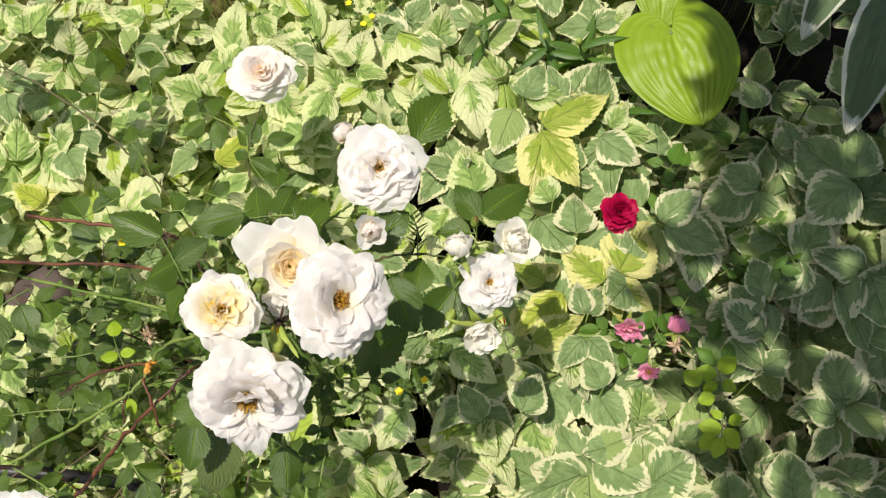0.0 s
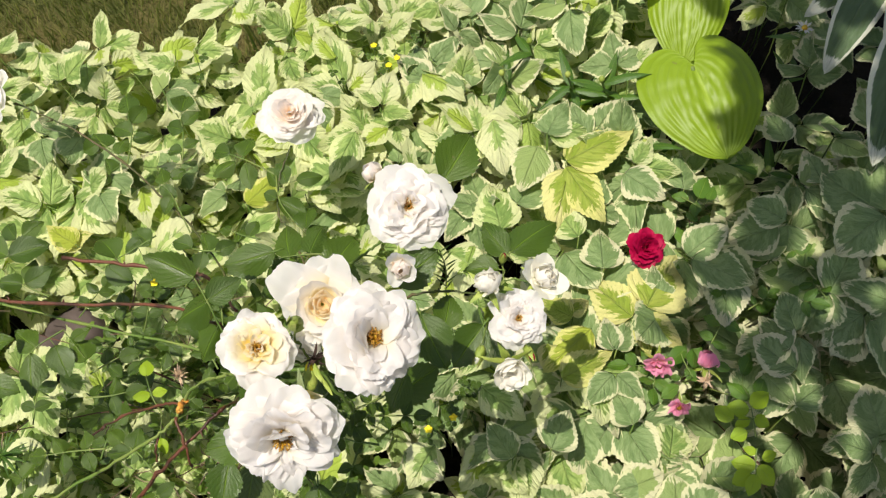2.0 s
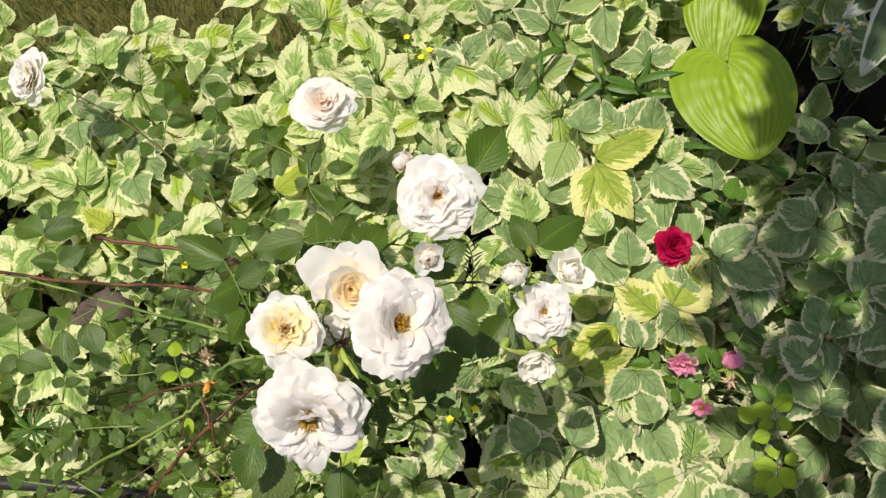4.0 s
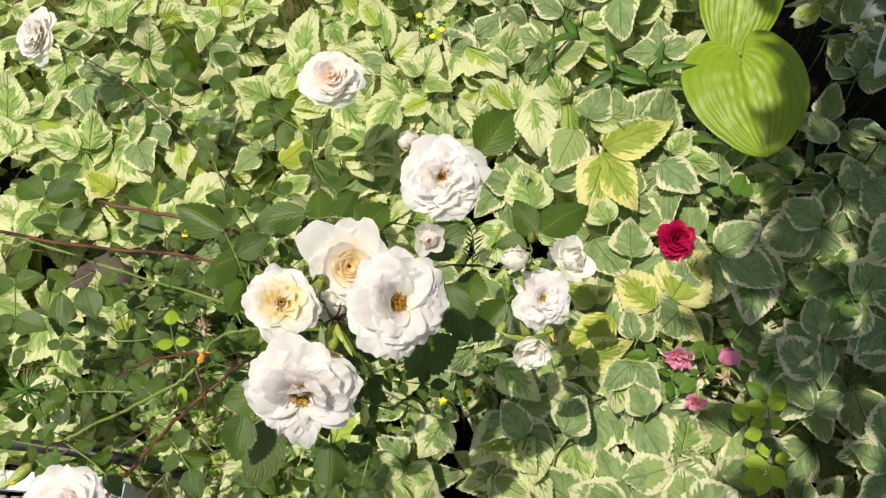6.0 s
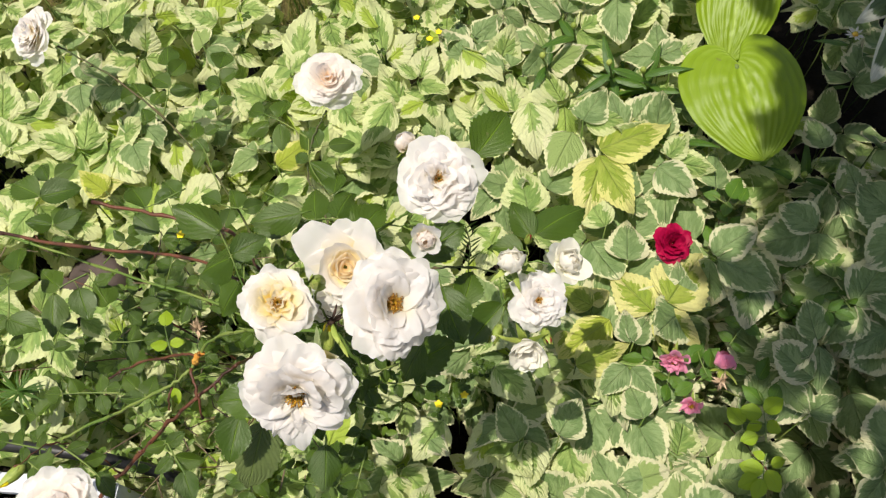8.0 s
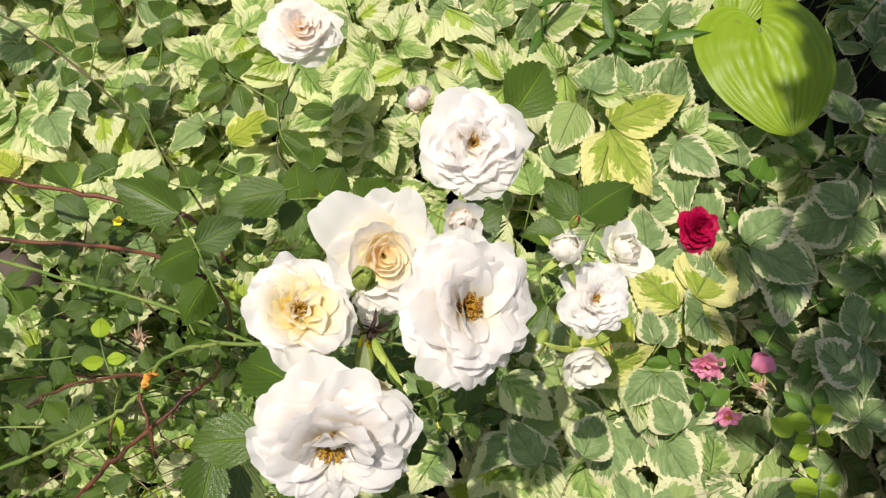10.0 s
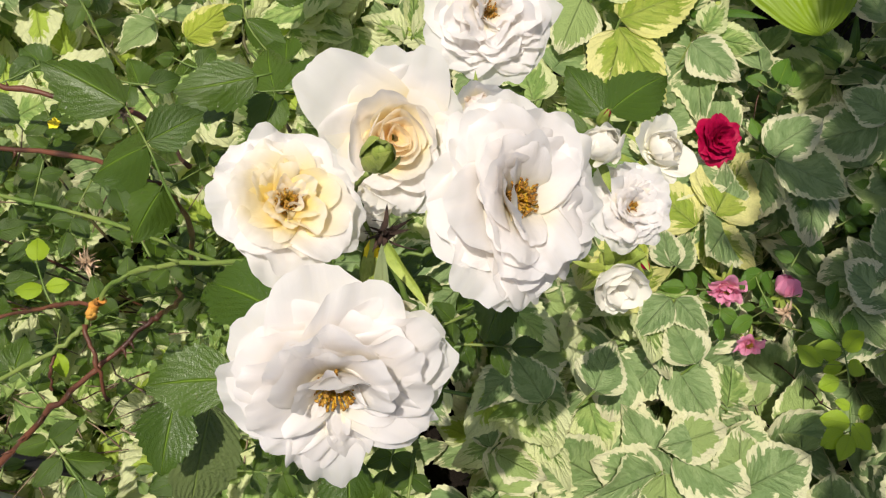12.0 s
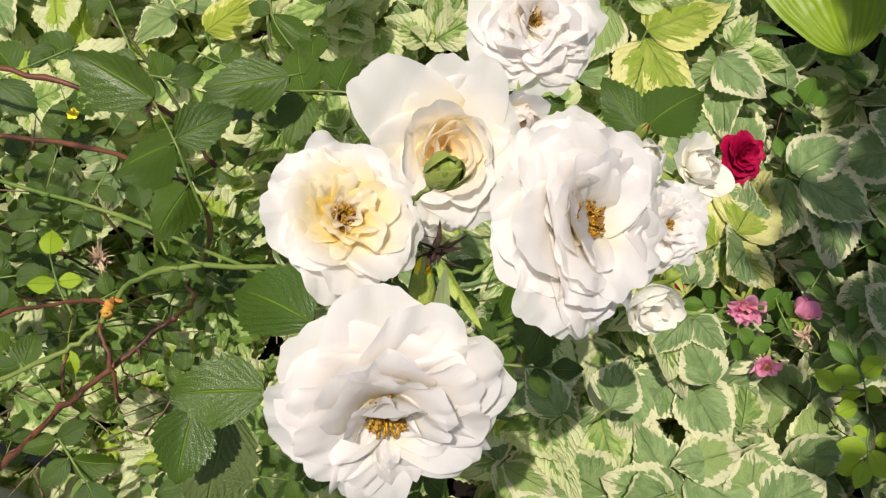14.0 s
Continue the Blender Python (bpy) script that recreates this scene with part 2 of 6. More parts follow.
CANE_RED = stem_mat("red_brown_cane", (0.045, 0.018, 0.011), (0.14, 0.050, 0.026), 130.0, 0.42)
CANE_GREEN = stem_mat("green_cane", (0.10, 0.17, 0.03), (0.17, 0.22, 0.05), 90.0)
CANE_DARK = stem_mat("dark_stem", (0.055, 0.075, 0.018), (0.10, 0.075, 0.03), 130.0)
CALYX = stem_mat("green_calyx", (0.21, 0.28, 0.045), (0.32, 0.38, 0.08), 200.0)
YELLOW = stem_mat("yellow_petals", (0.80, 0.62, 0.01), (0.85, 0.72, 0.02), 300.0)
SOIL, LAWN = soil_mat(), lawn_mat()
GRASS = plain_leaf("grass_blade", (0.08, 0.135, 0.022), (0.27, 0.235, 0.07), 0.6, 0.25, 0.0, 0.0)
BARK = stem_mat("tree_bark", (0.06, 0.045, 0.03), (0.12, 0.09, 0.065), 12.0, 0.9)
WHITE_PLASTIC = stem_mat("white_painted_metal", (0.50, 0.52, 0.56), (0.60, 0.62, 0.65), 20.0, 0.4)
GREY_WOOD = stem_mat("weathered_grey_wood", (0.20, 0.19, 0.17), (0.32, 0.30, 0.27), 60.0, 0.85)
BLACK_PLASTIC = stem_mat("black_plastic", (0.012, 0.012, 0.013), (0.02, 0.02, 0.022), 60.0, 0.4)


# ---- mesh makers ----
def mesh_of(name, verts, faces, material, uv=None, smooth=True):
    me = bpy.data.meshes.new(name)
    me.from_pydata([tuple(map(float, p)) for p in verts], [], [tuple(map(int, f)) for f in faces])
    me.materials.append(material)
    if uv is not None:
        layer = me.uv_layers.new(name="leaf")
        loops = np.empty(len(me.loops), dtype=np.int32)
        me.loops.foreach_get("vertex_index", loops)
        layer.data.foreach_set("uv", np.asarray(uv, dtype=np.float32)[loops].ravel())
    if smooth:
        me.polygons.foreach_set("use_smooth", [True] * len(me.polygons))
    me.update()
    return me


def part(name, data, parent, label="", m=None):
    """One mesh object under a thing or a part; m is in the parent's space."""
    ob = new(name, data)
    ob.parent = parent
    if m is not None:
        ob.matrix_basis = m
    if label:
        ob["label"] = label
    return ob


def grid_faces(rows, cols):
    return [(i * cols + j, i * cols + j + 1, (i + 1) * cols + j + 1, (i + 1) * cols + j)
            for i in range(rows - 1) for j in range(cols - 1)]


def blade_arrays(rng, length, width, belly=0.42, base=0.55, rows=14, half=3, teeth=0.06, fold=0.18, droop=0.2,
                 wave=0.03, heart=0.0, point=1.0, ridges=0, lobe=0.0, taper=1.65):
    """Vertices, faces and uv of a leaf that grows along +y from its stalk, face up."""
    cols = 2 * half + 1
    verts, uv = [], []
    twist = rng.uniform(-0.12, 0.12)
    bend = rng.uniform(-0.10, 0.10)
    ph = rng.uniform(0, 6.28, 4)
    for i in range(rows):
        v = i / (rows - 1)
        if v < belly:
            w = math.sin(v / belly * math.pi / 2) ** base
        else:
            k = (v - belly) / (1 - belly)
            w = (1 - k ** taper) ** 0.88 * (1 - 0.10 * k) ** point
        w = max(w, 0.0)
        saw = 1 + (teeth * rng.uniform(0.5, 1.6) if i % 2 == 0 else -teeth) * (0 if i in (0, rows - 1) else 1)
        for j in range(cols):
            s = j / half - 1
            a = abs(s)
            if lobe and s > 0:
                s *= 1 + lobe * math.exp(-((v - 0.42) / 0.10) ** 2) - 0.25 * lobe * math.exp(-((v - 0.66) / 0.08) ** 2)
            x = s * w * width / 2 * (saw if a > 0.99 else 1)
            y = v * length + (teeth * length * 0.5 if (a > 0.99 and i % 2 == 0 and i < rows - 1) else 0)
            y -= heart * length * a * max(0.0, 1 - v / 0.3) * (1.2 - a * 0.5)
            if heart:
                x += s * heart * width * 0.55 * max(0.0, 1 - v / 0.22) * (0.3 if i == 0 else 1)
            z = -fold * abs(x) * (1 + 0.3 * math.sin(ph[0] + 3 * v)) - droop * length * v * v
            z += wave * length * a * math.sin(ph[1] + v * 9 + (2 if s > 0 else 0)) * (0.3 + v)
            if ridges:
                z += 0.012 * width * math.cos(s * math.pi * ridges) * w
            x += bend * length * v * v
            z += twist * x * v
            verts.append((x, y, z))
            uv.append((j / (cols - 1), v))
    return np.array(verts), grid_faces(rows, cols), np.array(uv)


def leaf_mesh(name, material, rng, **kw):
    v, f, uv = blade_arrays(rng, **kw)
    return mesh_of(name, v, f, material, uv)


def tube_arrays(points, radii, sides=7):
    pts = [Vector(p) for p in points]
    verts, faces = [], []
    ref = Vector((0.3, 0.2, 0.9)).normalized()
    for k, p in enumerate(pts):
        d = (pts[min(k + 1, len(pts) - 1)] - pts[max(k - 1, 0)]).normalized()
        a = d.cross(ref)
        if a.length < 0.05:
            a = d.cross(Vector((1, 0, 0)))
        a.normalize()
        b = d.cross(a)
        r = radii[k] if isinstance(radii, (list, tuple)) else radii
        for s in range(sides):
            q = 2 * math.pi * s / sides
            verts.append(tuple(p + r * (math.cos(q) * a + math.sin(q) * b)))
    n = len(pts)
    for k in range(n - 1):
        for s in range(sides):
            t = (s + 1) % sides
            faces.append((k * sides + s, k * sides + t, (k + 1) * sides + t, (k + 1) * sides + s))
    faces.append(tuple(range(sides))[::-1])
    faces.append(tuple((n - 1) * sides + s for s in range(sides)))
    return verts, faces


def curve_points(ctrl, steps=6, wobble=0.0, rng=None):
    """A smooth line through a few control points."""
    c = [Vector(p) for p in ctrl]
    c = [2 * c[0] - c[1]] + c + [2 * c[-1] - c[-2]]
    out = []
    for k in range(1, len(c) - 2):
        for s in range(steps):
            t = s / steps
            p = 0.5 * ((2 * c[k]) + (c[k + 1] - c[k - 1]) * t + (2 * c[k - 1] - 5 * c[k] + 4 * c[k + 1] - c[k + 2]) * t * t
                       + (3 * c[k] - c[k - 1] - 3 * c[k + 1] + c[k + 2]) * t ** 3)
            if wobble:
                p = p + Vector(rng.uniform(-wobble, wobble, 3))
            out.append(p)
    out.append(c[-2])
    return out


def join(chunks):
    """Joins (verts, faces, uv) chunks into one."""
    vs, fs, us, n = [], [], [], 0
    for v, f, u in chunks:
        vs.append(np.asarray(v, float))
        fs.extend(tuple(i + n for i in face) for face in f)
        us.append(np.asarray(u if u is not None else np.zeros((len(v), 2)), float))
        n += len(v)
    return np.concatenate(vs), fs, np.concatenate(us)


def moved(arrays, m):
    v, f, u = arrays
    r, t = np.array(m.to_3x3()), np.array(m.translation)
    return np.asarray(v) @ r.T + t, f, u


def facing(axis, spin=0.0):
    """A turn that brings +z onto axis, after a spin about it."""
    return Vector(axis).to_track_quat("Z", "Y").to_matrix().to_4x4() @ Matrix.Rotation(spin, 4, "Z")


def laid(way, up):
    """A turn that brings +y onto way and +z as near as may be onto up."""
    y = Vector(way).normalized()
    x = y.cross(Vector(up)).normalized()
    z = x.cross(y)
    return Matrix((x, y, z)).transposed().to_4x4()


# ---- ground ----
def ground():
    s = 60.0
    me = mesh_of("ground", [(-s, -s, 0), (s, -s, 0), (s, s, 0), (-s, s, 0)], [(0, 1, 2, 3)], LAWN)
    tagged(new("ground", me), "sunlit patchy lawn of short green and brown grass", "lawn", kind="structure")
    nx, ny = 60, 40
    verts = []
    for j in range(ny):
        for i in range(nx):
            x, y = -1.9 + 3.6 * i / (nx - 1), -0.5 + 1.62 * j / (ny - 1)
            y += (0.03 * math.sin(x * 7) + 0.75 * max(0.0, min(1.0, (x - 0.36) / 0.12))) * j / ny
            edge = min(i, nx - 1 - i, j, ny - 1 - j)
            z = 0.004 + (0.035 + 0.02 * noise.noise(Vector((x * 9, y * 9, 1))) if edge > 0 else -0.01)
            verts.append((x, y, z))
    me = mesh_of("soil_bed", verts, grid_faces(ny, nx), SOIL)
    tagged(new("soil_bed", me), "dark crumbly garden soil of the flower bed", "soil", kind="structure")


def grass():
    rng = np.random.default_rng(5)
    chunks = []
    for k in range(16000):
        x, y = rng.uniform(-1.6, 0.35), 1.10 + 0.80 * rng.random() ** 1.3
        h = rng.uniform(0.02, 0.055)
        a = rng.uniform(0, 6.28)
        w = 0.0016
        lean = rng.uniform(-0.6, 0.6, 2) * h
        dx, dy = math.cos(a) * w, math.sin(a) * w
        v = [(x - dx, y - dy, 0), (x + dx, y + dy, 0), (x + lean[0] * .5 - dx * .7, y + lean[1] * .5 - dy * .7, h * .6),
             (x + lean[0] * .5 + dx * .7, y + lean[1] * .5 + dy * .7, h * .6), (x + lean[0], y + lean[1], h * .95)]
        chunks.append((v, [(0, 1, 3, 2), (2, 3, 4)], [(0, 0), (1, 0), (0, .5), (1, .5), (.5, 1)]))
    v, f, u = join(chunks)
    tagged(new("grass", mesh_of("grass", v, f, GRASS, u)), "short mown grass blades, green and straw brown", "grass", kind="stuff")


ground()
grass()


# ---- variegated ground elder ----
def canopy(x, y):
    h = 0.235 + 0.17 * (y - 0.28)
    h = min(h, 0.345)
    if x < -0.2:
        k = min(1.0, (-0.2 - x) / 0.15) * max(0.0, min(1.0, (x + 0.72) / 0.12)) * max(0.0, min(1.0, (0.62 - y) / 0.12))
        h -= 0.06 * k
    if y > 0.98:
        h -= 0.35 * (y - 0.98)
    return h + 0.03 * noise.noise(Vector((x * 5, y * 5, 3)))


# spots where other plants push the ground elder aside: x, y, radius, depth kept clear
CLEARINGS = [(0.37, 0.80, 0.09, 0.06), (0.36, 0.98, 0.11, 0.10), (0.285, 0.41, 0.055, 0.07), (0.33, 0.39, 0.05, 0.07), (0.30, 0.345, 0.035, 0.05),
             (0.375, 0.255, 0.035, 0.03), (0.37, 0.34, 0.04, 0.05), (0.26, 0.575, 0.028, 0.05), (0.17, 0.82, 0.06, 0.05), (0.25, 0.80, 0.05, 0.05),
             (0.37, 0.62, 0.055, 0.05), (0.41, 0.52, 0.06, 0.05), (0.36, 0.45, 0.05, 0.05), (-0.06, 0.29, 0.03, 0.04), (-0.68, 0.525, 0.085, 0.3)]


# leaves that stand highest: kind, form, foot and tip
TOP_LEAVES = [
    (ELDER_GOLD, 0, (0.149, 0.695, 0.350), (0.256, 0.759, 0.345)),
    (ELDER_GOLD, 0, (0.148, 0.688, 0.345), (0.198, 0.595, 0.340)),
    (ELDER_GOLD, 0, (0.155, 0.689, 0.340), (0.126, 0.583, 0.335)),
    (ELDER_GOLD, 1, (0.226, 0.453, 0.310), (0.166, 0.518, 0.305)),
    (ELDER_GOLD, 2, (0.246, 0.465, 0.315), (0.303, 0.551, 0.310)),
    (ELDER_GOLD, 1, (0.240, 0.452, 0.305), (0.290, 0.410, 0.300)),
    (ELDER_GOLD, 0, (0.237, 0.451, 0.300), (0.246, 0.399, 0.295)),
    (ELDER_GOLD, 0, (0.119, 0.364, 0.315), (0.192, 0.402, 0.310)),
    (ELDER_GOLD, 0, (0.166, 0.437, 0.310), (0.097, 0.379, 0.305)),
    (ELDER_GOLD, 1, (0.142, 0.456, 0.310), (0.096, 0.484, 0.305)),
    (ELDER_GOLD, 1, (0.136, 0.467, 0.305), (0.171, 0.490, 0.300)),
    (ELDER_GOLD, 1, (-0.640, 0.599, 0.330), (-0.585, 0.640, 0.325)),
    (ELDER_GOLD, 0, (-0.605, 0.597, 0.335), (-0.664, 0.634, 0.330)),
    (ELDER_GOLD, 0, (-0.346, 0.658, 0.330), (-0.296, 0.714, 0.325)),
    (ELDER_GOLD, 1, (0.105, 0.423, 0.295), (0.098, 0.386, 0.290)),
    (ELDER, 1, (0.047, 0.589, 0.335), (0.030, 0.687, 0.330)),
    (ELDER_GREEN, 3, (0.123, 0.739, 0.360), (0.157, 0.811, 0.355)),
    (ELDER, 0, (0.125, 0.743, 0.355), (0.205, 0.764, 0.350)),
    (ELDER_GREEN, 2, (0.109, 0.728, 0.345), (0.078, 0.652, 0.340)),
    (ELDER, 1, (0.041, 0.775, 0.355), (0.057, 0.685, 0.350)),
    (ELDER_GREEN, 2, (0.236, 0.678, 0.335), (0.291, 0.633, 0.330)),
    (ELDER_GREEN, 2, (0.192, 0.528, 0.315), (0.195, 0.603, 0.310)),
    (ELDER_GREEN, 3, (0.324, 0.653, 0.320), (0.328, 0.730, 0.315)),
    (ELDER_GREEN, 2, (0.369, 0.516, 0.310), (0.352, 0.436, 0.305)),
    (ELDER_GREEN, 1, (0.193, 0.404, 0.310), (0.186, 0.455, 0.305)),
    (ELDER_GREEN, 1, (0.198, 0.404, 0.310), (0.223, 0.450, 0.305)),
    (ELDER, 1, (0.159, 0.574, 0.330), (0.126, 0.635, 0.325)),
    (ELDER_GREEN, 1, (0.196, 0.370, 0.305), (0.228, 0.333, 0.300)),
    (ELDER_GREEN, 1, (0.190, 0.371, 0.305), (0.152, 0.329, 0.300)),
    (ELDER_GREEN, 2, (0.435, 0.538, 0.300), (0.427, 0.606, 0.295)),
    (ELDER, 1, (0.480, 0.523, 0.300), (0.507, 0.600, 0.295)),
    (ELDER_GREEN, 1, (0.357, 0.336, 0.290), (0.408, 0.388, 0.285)),
    (ELDER_GREEN, 2, (0.435, 0.401, 0.300), (0.404, 0.451, 0.295)),
    (ELDER_GREEN, 2, (0.534, 0.659, 0.310), (0.520, 0.722, 0.305)),
    (ELDER_GREEN, 1, (0.491, 0.731, 0.320), (0.475, 0.797, 0.315)),
    (ELDER_GREEN, 2, (0.211, 0.301, 0.300), (0.191, 0.357, 0.295)),
    (ELDER, 1, (0.009, 0.351, 0.330), (0.067, 0.308, 0.325)),
    (ELDER_GREEN, 1, (0.047, 0.253, 0.330), (0.015, 0.305, 0.325)),
    (ELDER_GREEN, 2, (0.098, 0.266, 0.320), (0.128, 0.323, 0.315)),
    (ELDER, 0, (-0.174, 0.763, 0.360), (-0.211, 0.685, 0.355)),
    (ELDER, 2, (-0.629, 0.376, 0.345), (-0.683, 0.311, 0.340)),
    (ELDER, 2, (-0.579, 0.277, 0.335), (-0.661, 0.226, 0.330)),
    (ELDER, 1, (-0.609, 0.351, 0.340), (-0.572, 0.300, 0.335)),
    (ELDER, 0, (-0.579, 0.383, 0.345), (-0.530, 0.360, 0.340)),
    (ELDER, 1, (0.005, 0.570, 0.325), (-0.017, 0.496, 0.320)),
    (ELDER, 2, (-0.032, 0.563, 0.325), (0.023, 0.518, 0.320)),
    (ELDER_GREEN, 2, (0.072, 0.638, 0.325), (0.114, 0.693, 0.320)),
    (ELDER, 2, (-0.055, 0.274, 0.325), (-0.089, 0.221, 0.320)),
    (ELDER_GREEN, 1, (-0.095, 0.267, 0.325), (-0.045, 0.231, 0.320)),
    (ELDER_GREEN, 1, (0.429, 0.324, 0.290), (0.479, 0.360, 0.285)),
    (ELDER_GREEN, 2, (0.395, 0.368, 0.295), (0.429, 0.324, 0.290)),
]


def elder():
    rng = np.random.default_rng(11)
    bed = tagged(new("ground_elder"), "dense variegated ground elder with cream-edged green leaves", "ground cover")
    shapes = []
    for k in range(18):
        length = 0.082
        a = blade_arrays(rng, length, length * rng.uniform(0.62, 0.84), belly=rng.uniform(0.30, 0.38), base=0.55, rows=23, half=3, taper=rng.uniform(1.15, 1.5),
                         teeth=0.032, lobe=(rng.uniform(0.2, 0.4) if k % 5 == 0 else 0.0), fold=rng.uniform(-0.25, 0.5), droop=rng.uniform(-0.12, 0.32), wave=rng.uniform(0.025, 0.075), point=1.2)
        shapes.append(a)
    for k in range(8):
        shapes.append(blade_arrays(rng, 0.082, 0.082 * rng.uniform(0.84, 1.0), belly=rng.uniform(0.36, 0.44), base=0.5, rows=23, half=4, taper=rng.uniform(1.6, 2.1), teeth=0.028,
                                   fold=rng.uniform(-0.1, 0.3), droop=rng.uniform(-0.02, 0.28), wave=rng.uniform(0.02, 0.05), point=1.2))
    meshes = [[mesh_of("elder_leaf", a[0], a[1], mat, a[2]) for a in shapes] for mat in (ELDER, ELDER_GREEN)]
    spots = []
    for layer, (count, drop) in enumerate(((660, 0.0), (560, 0.05), (640, 0.11))):
        for k in range(count):
            x, y = rng.uniform(-1.25, 0.95), rng.uniform(0.02, 1.26)
            if y > np.interp(x, (-1.0, -0.56, -0.52, -0.45, -0.38, -0.31, -0.26, -0.20, -0.12), (1.02, 1.03, 1.05, 1.08, 1.06, 1.02, 1.03, 1.06, 1.3)):
                continue
            if x > 0.41 and y > 0.64 and rng.random() < ((0.85 if y > 0.80 else 0.3) if layer < 2 else 0.5):
                continue
            if layer and x > 0.10 and y < 0.6 and rng.random() < 0.12:
                continue
            if layer < 2 and -0.62 < x < -0.2 and 0.1 < y < 0.5 and rng.random() < 0.15:
                continue
            spots.append((x, y, canopy(x, y) - drop + rng.normal(0, 0.020 if x > 0.1 else 0.013), layer))
    spots = [s for s in spots if not any(math.hypot(s[0] - cx, s[1] - cy) < cr and s[2] > canopy(s[0], s[1]) - depth for cx, cy, cr, depth in CLEARINGS)]
    near, rest, stalks = [], [[], []], []
    for x, y, z, layer in spots:
        yaw = rng.uniform(0, 6.28)
        loose = 0.25 if x < 0.14 and y > 0.5 else 0.24
        tilt = Vector((rng.normal(0, loose), rng.normal(-0.14, loose), 1)).normalized()
        size = rng.uniform(0.72, 1.15) * (0.98 if y > 0.9 else 1.12 if x > 0.12 and y < 0.6 else 1.08 if x < -0.2 else 1)
        look_of = 1 if rng.random() < (0.94 if x > 0.14 and y < 0.62 else 0.35 if x > 0.14 and y > 0.74 else 0.65 if x > 0.14 else 0.45 if x > -0.15 else 0.12) else 0
        base = Matrix.Translation((x, y, z)) @ facing(tilt, yaw)
        for n, (turn, grow) in enumerate(((0, 1.0), (1.25, 0.86), (-1.25, 0.86))):
            if rng.random() < 0.06:
                continue
            stalk = 0.012 if n == 0 else 0.004
            m = base @ Matrix.Rotation(turn + rng.normal(0, 0.15), 4, "Z") @ Matrix.Translation((0, stalk, rng.normal(0, 0.004)))
            m = m @ Matrix.Rotation(rng.normal(-0.06, loose + 0.05), 4, "X") @ Matrix.Rotation(rng.normal(0, loose), 4, "Y") @ Matrix.Scale(size * grow * rng.uniform(0.9, 1.1), 4)
            k = int(rng.integers(18, 26)) if x > 0.10 and y < 0.62 and rng.random() < 0.8 else int(rng.integers(18))
            if layer == 0 and 0.08 < x < 0.52 and 0.2 < y < 0.82:
                near.append((k, m, look_of))
            else:
                rest[look_of].append(moved(shapes[k], m))
        foot = Vector((x + rng.normal(0, 0.02), y + rng.normal(0, 0.02), 0.02))
        v, f = tube_arrays([foot, (foot + Vector((x, y, z))) / 2 + Vector((0.008, 0, 0)), Vector((x, y, z)), base @ Vector((0, 0.012, 0))], 0.0012, 4)
        stalks.append((v, f, None))
    for k, m, look_of in near[:300]:
        part("leaf", meshes[look_of][k], bed, m=m)
    for k, m, look_of in near[300:]:
        rest[look_of].append(moved(shapes[k], m))
    for some, mat in zip(rest, (ELDER, ELDER_GREEN)):
        v, f, u = join(some)
        tagged(part("leaves", mesh_of("leaves", v, f, mat, u), bed), kind="stuff")
    fine = [blade_arrays(rng, 0.082, 0.082 * w, belly=0.32, base=0.5, rows=27, half=4, taper=1.4, teeth=0.030, fold=fo, droop=dr, wave=0.035, point=1.2)
            for w, fo, dr in ((0.62, 0.25, 0.10), (0.74, 0.15, 0.18), (0.86, 0.20, 0.08), (0.72, 0.35, 0.02))]
    big = {mat: [mesh_of("elder_leaf", a[0], a[1], mat, a[2]) for a in fine] for mat in (ELDER, ELDER_GOLD, ELDER_GREEN)}
    for mat, k, a, b in TOP_LEAVES:
        a, b = Vector(a), Vector(b) + Vector((0, 0, rng.uniform(-0.006, 0.008)))
        m = Matrix.Translation(a) @ laid(b - a, Vector((rng.normal(0, 0.12), rng.normal(-0.15, 0.12), 1))) @ Matrix.Scale((b - a).length / 0.080, 4)
        part("leaf", big[mat][k], bed, m=m)
        v, f = tube_arrays([Vector((a.x, a.y, 0.02)), a * 0.5 + Vector((a.x, a.y, 0.0)) * 0.5, a], 0.0012, 4)
        stalks.append((v, f, None))
    v, f, u = join(stalks)
    tagged(part("stalk", mesh_of("stalk", v, f, CANE_GREEN, u), bed), kind="stuff")


elder()


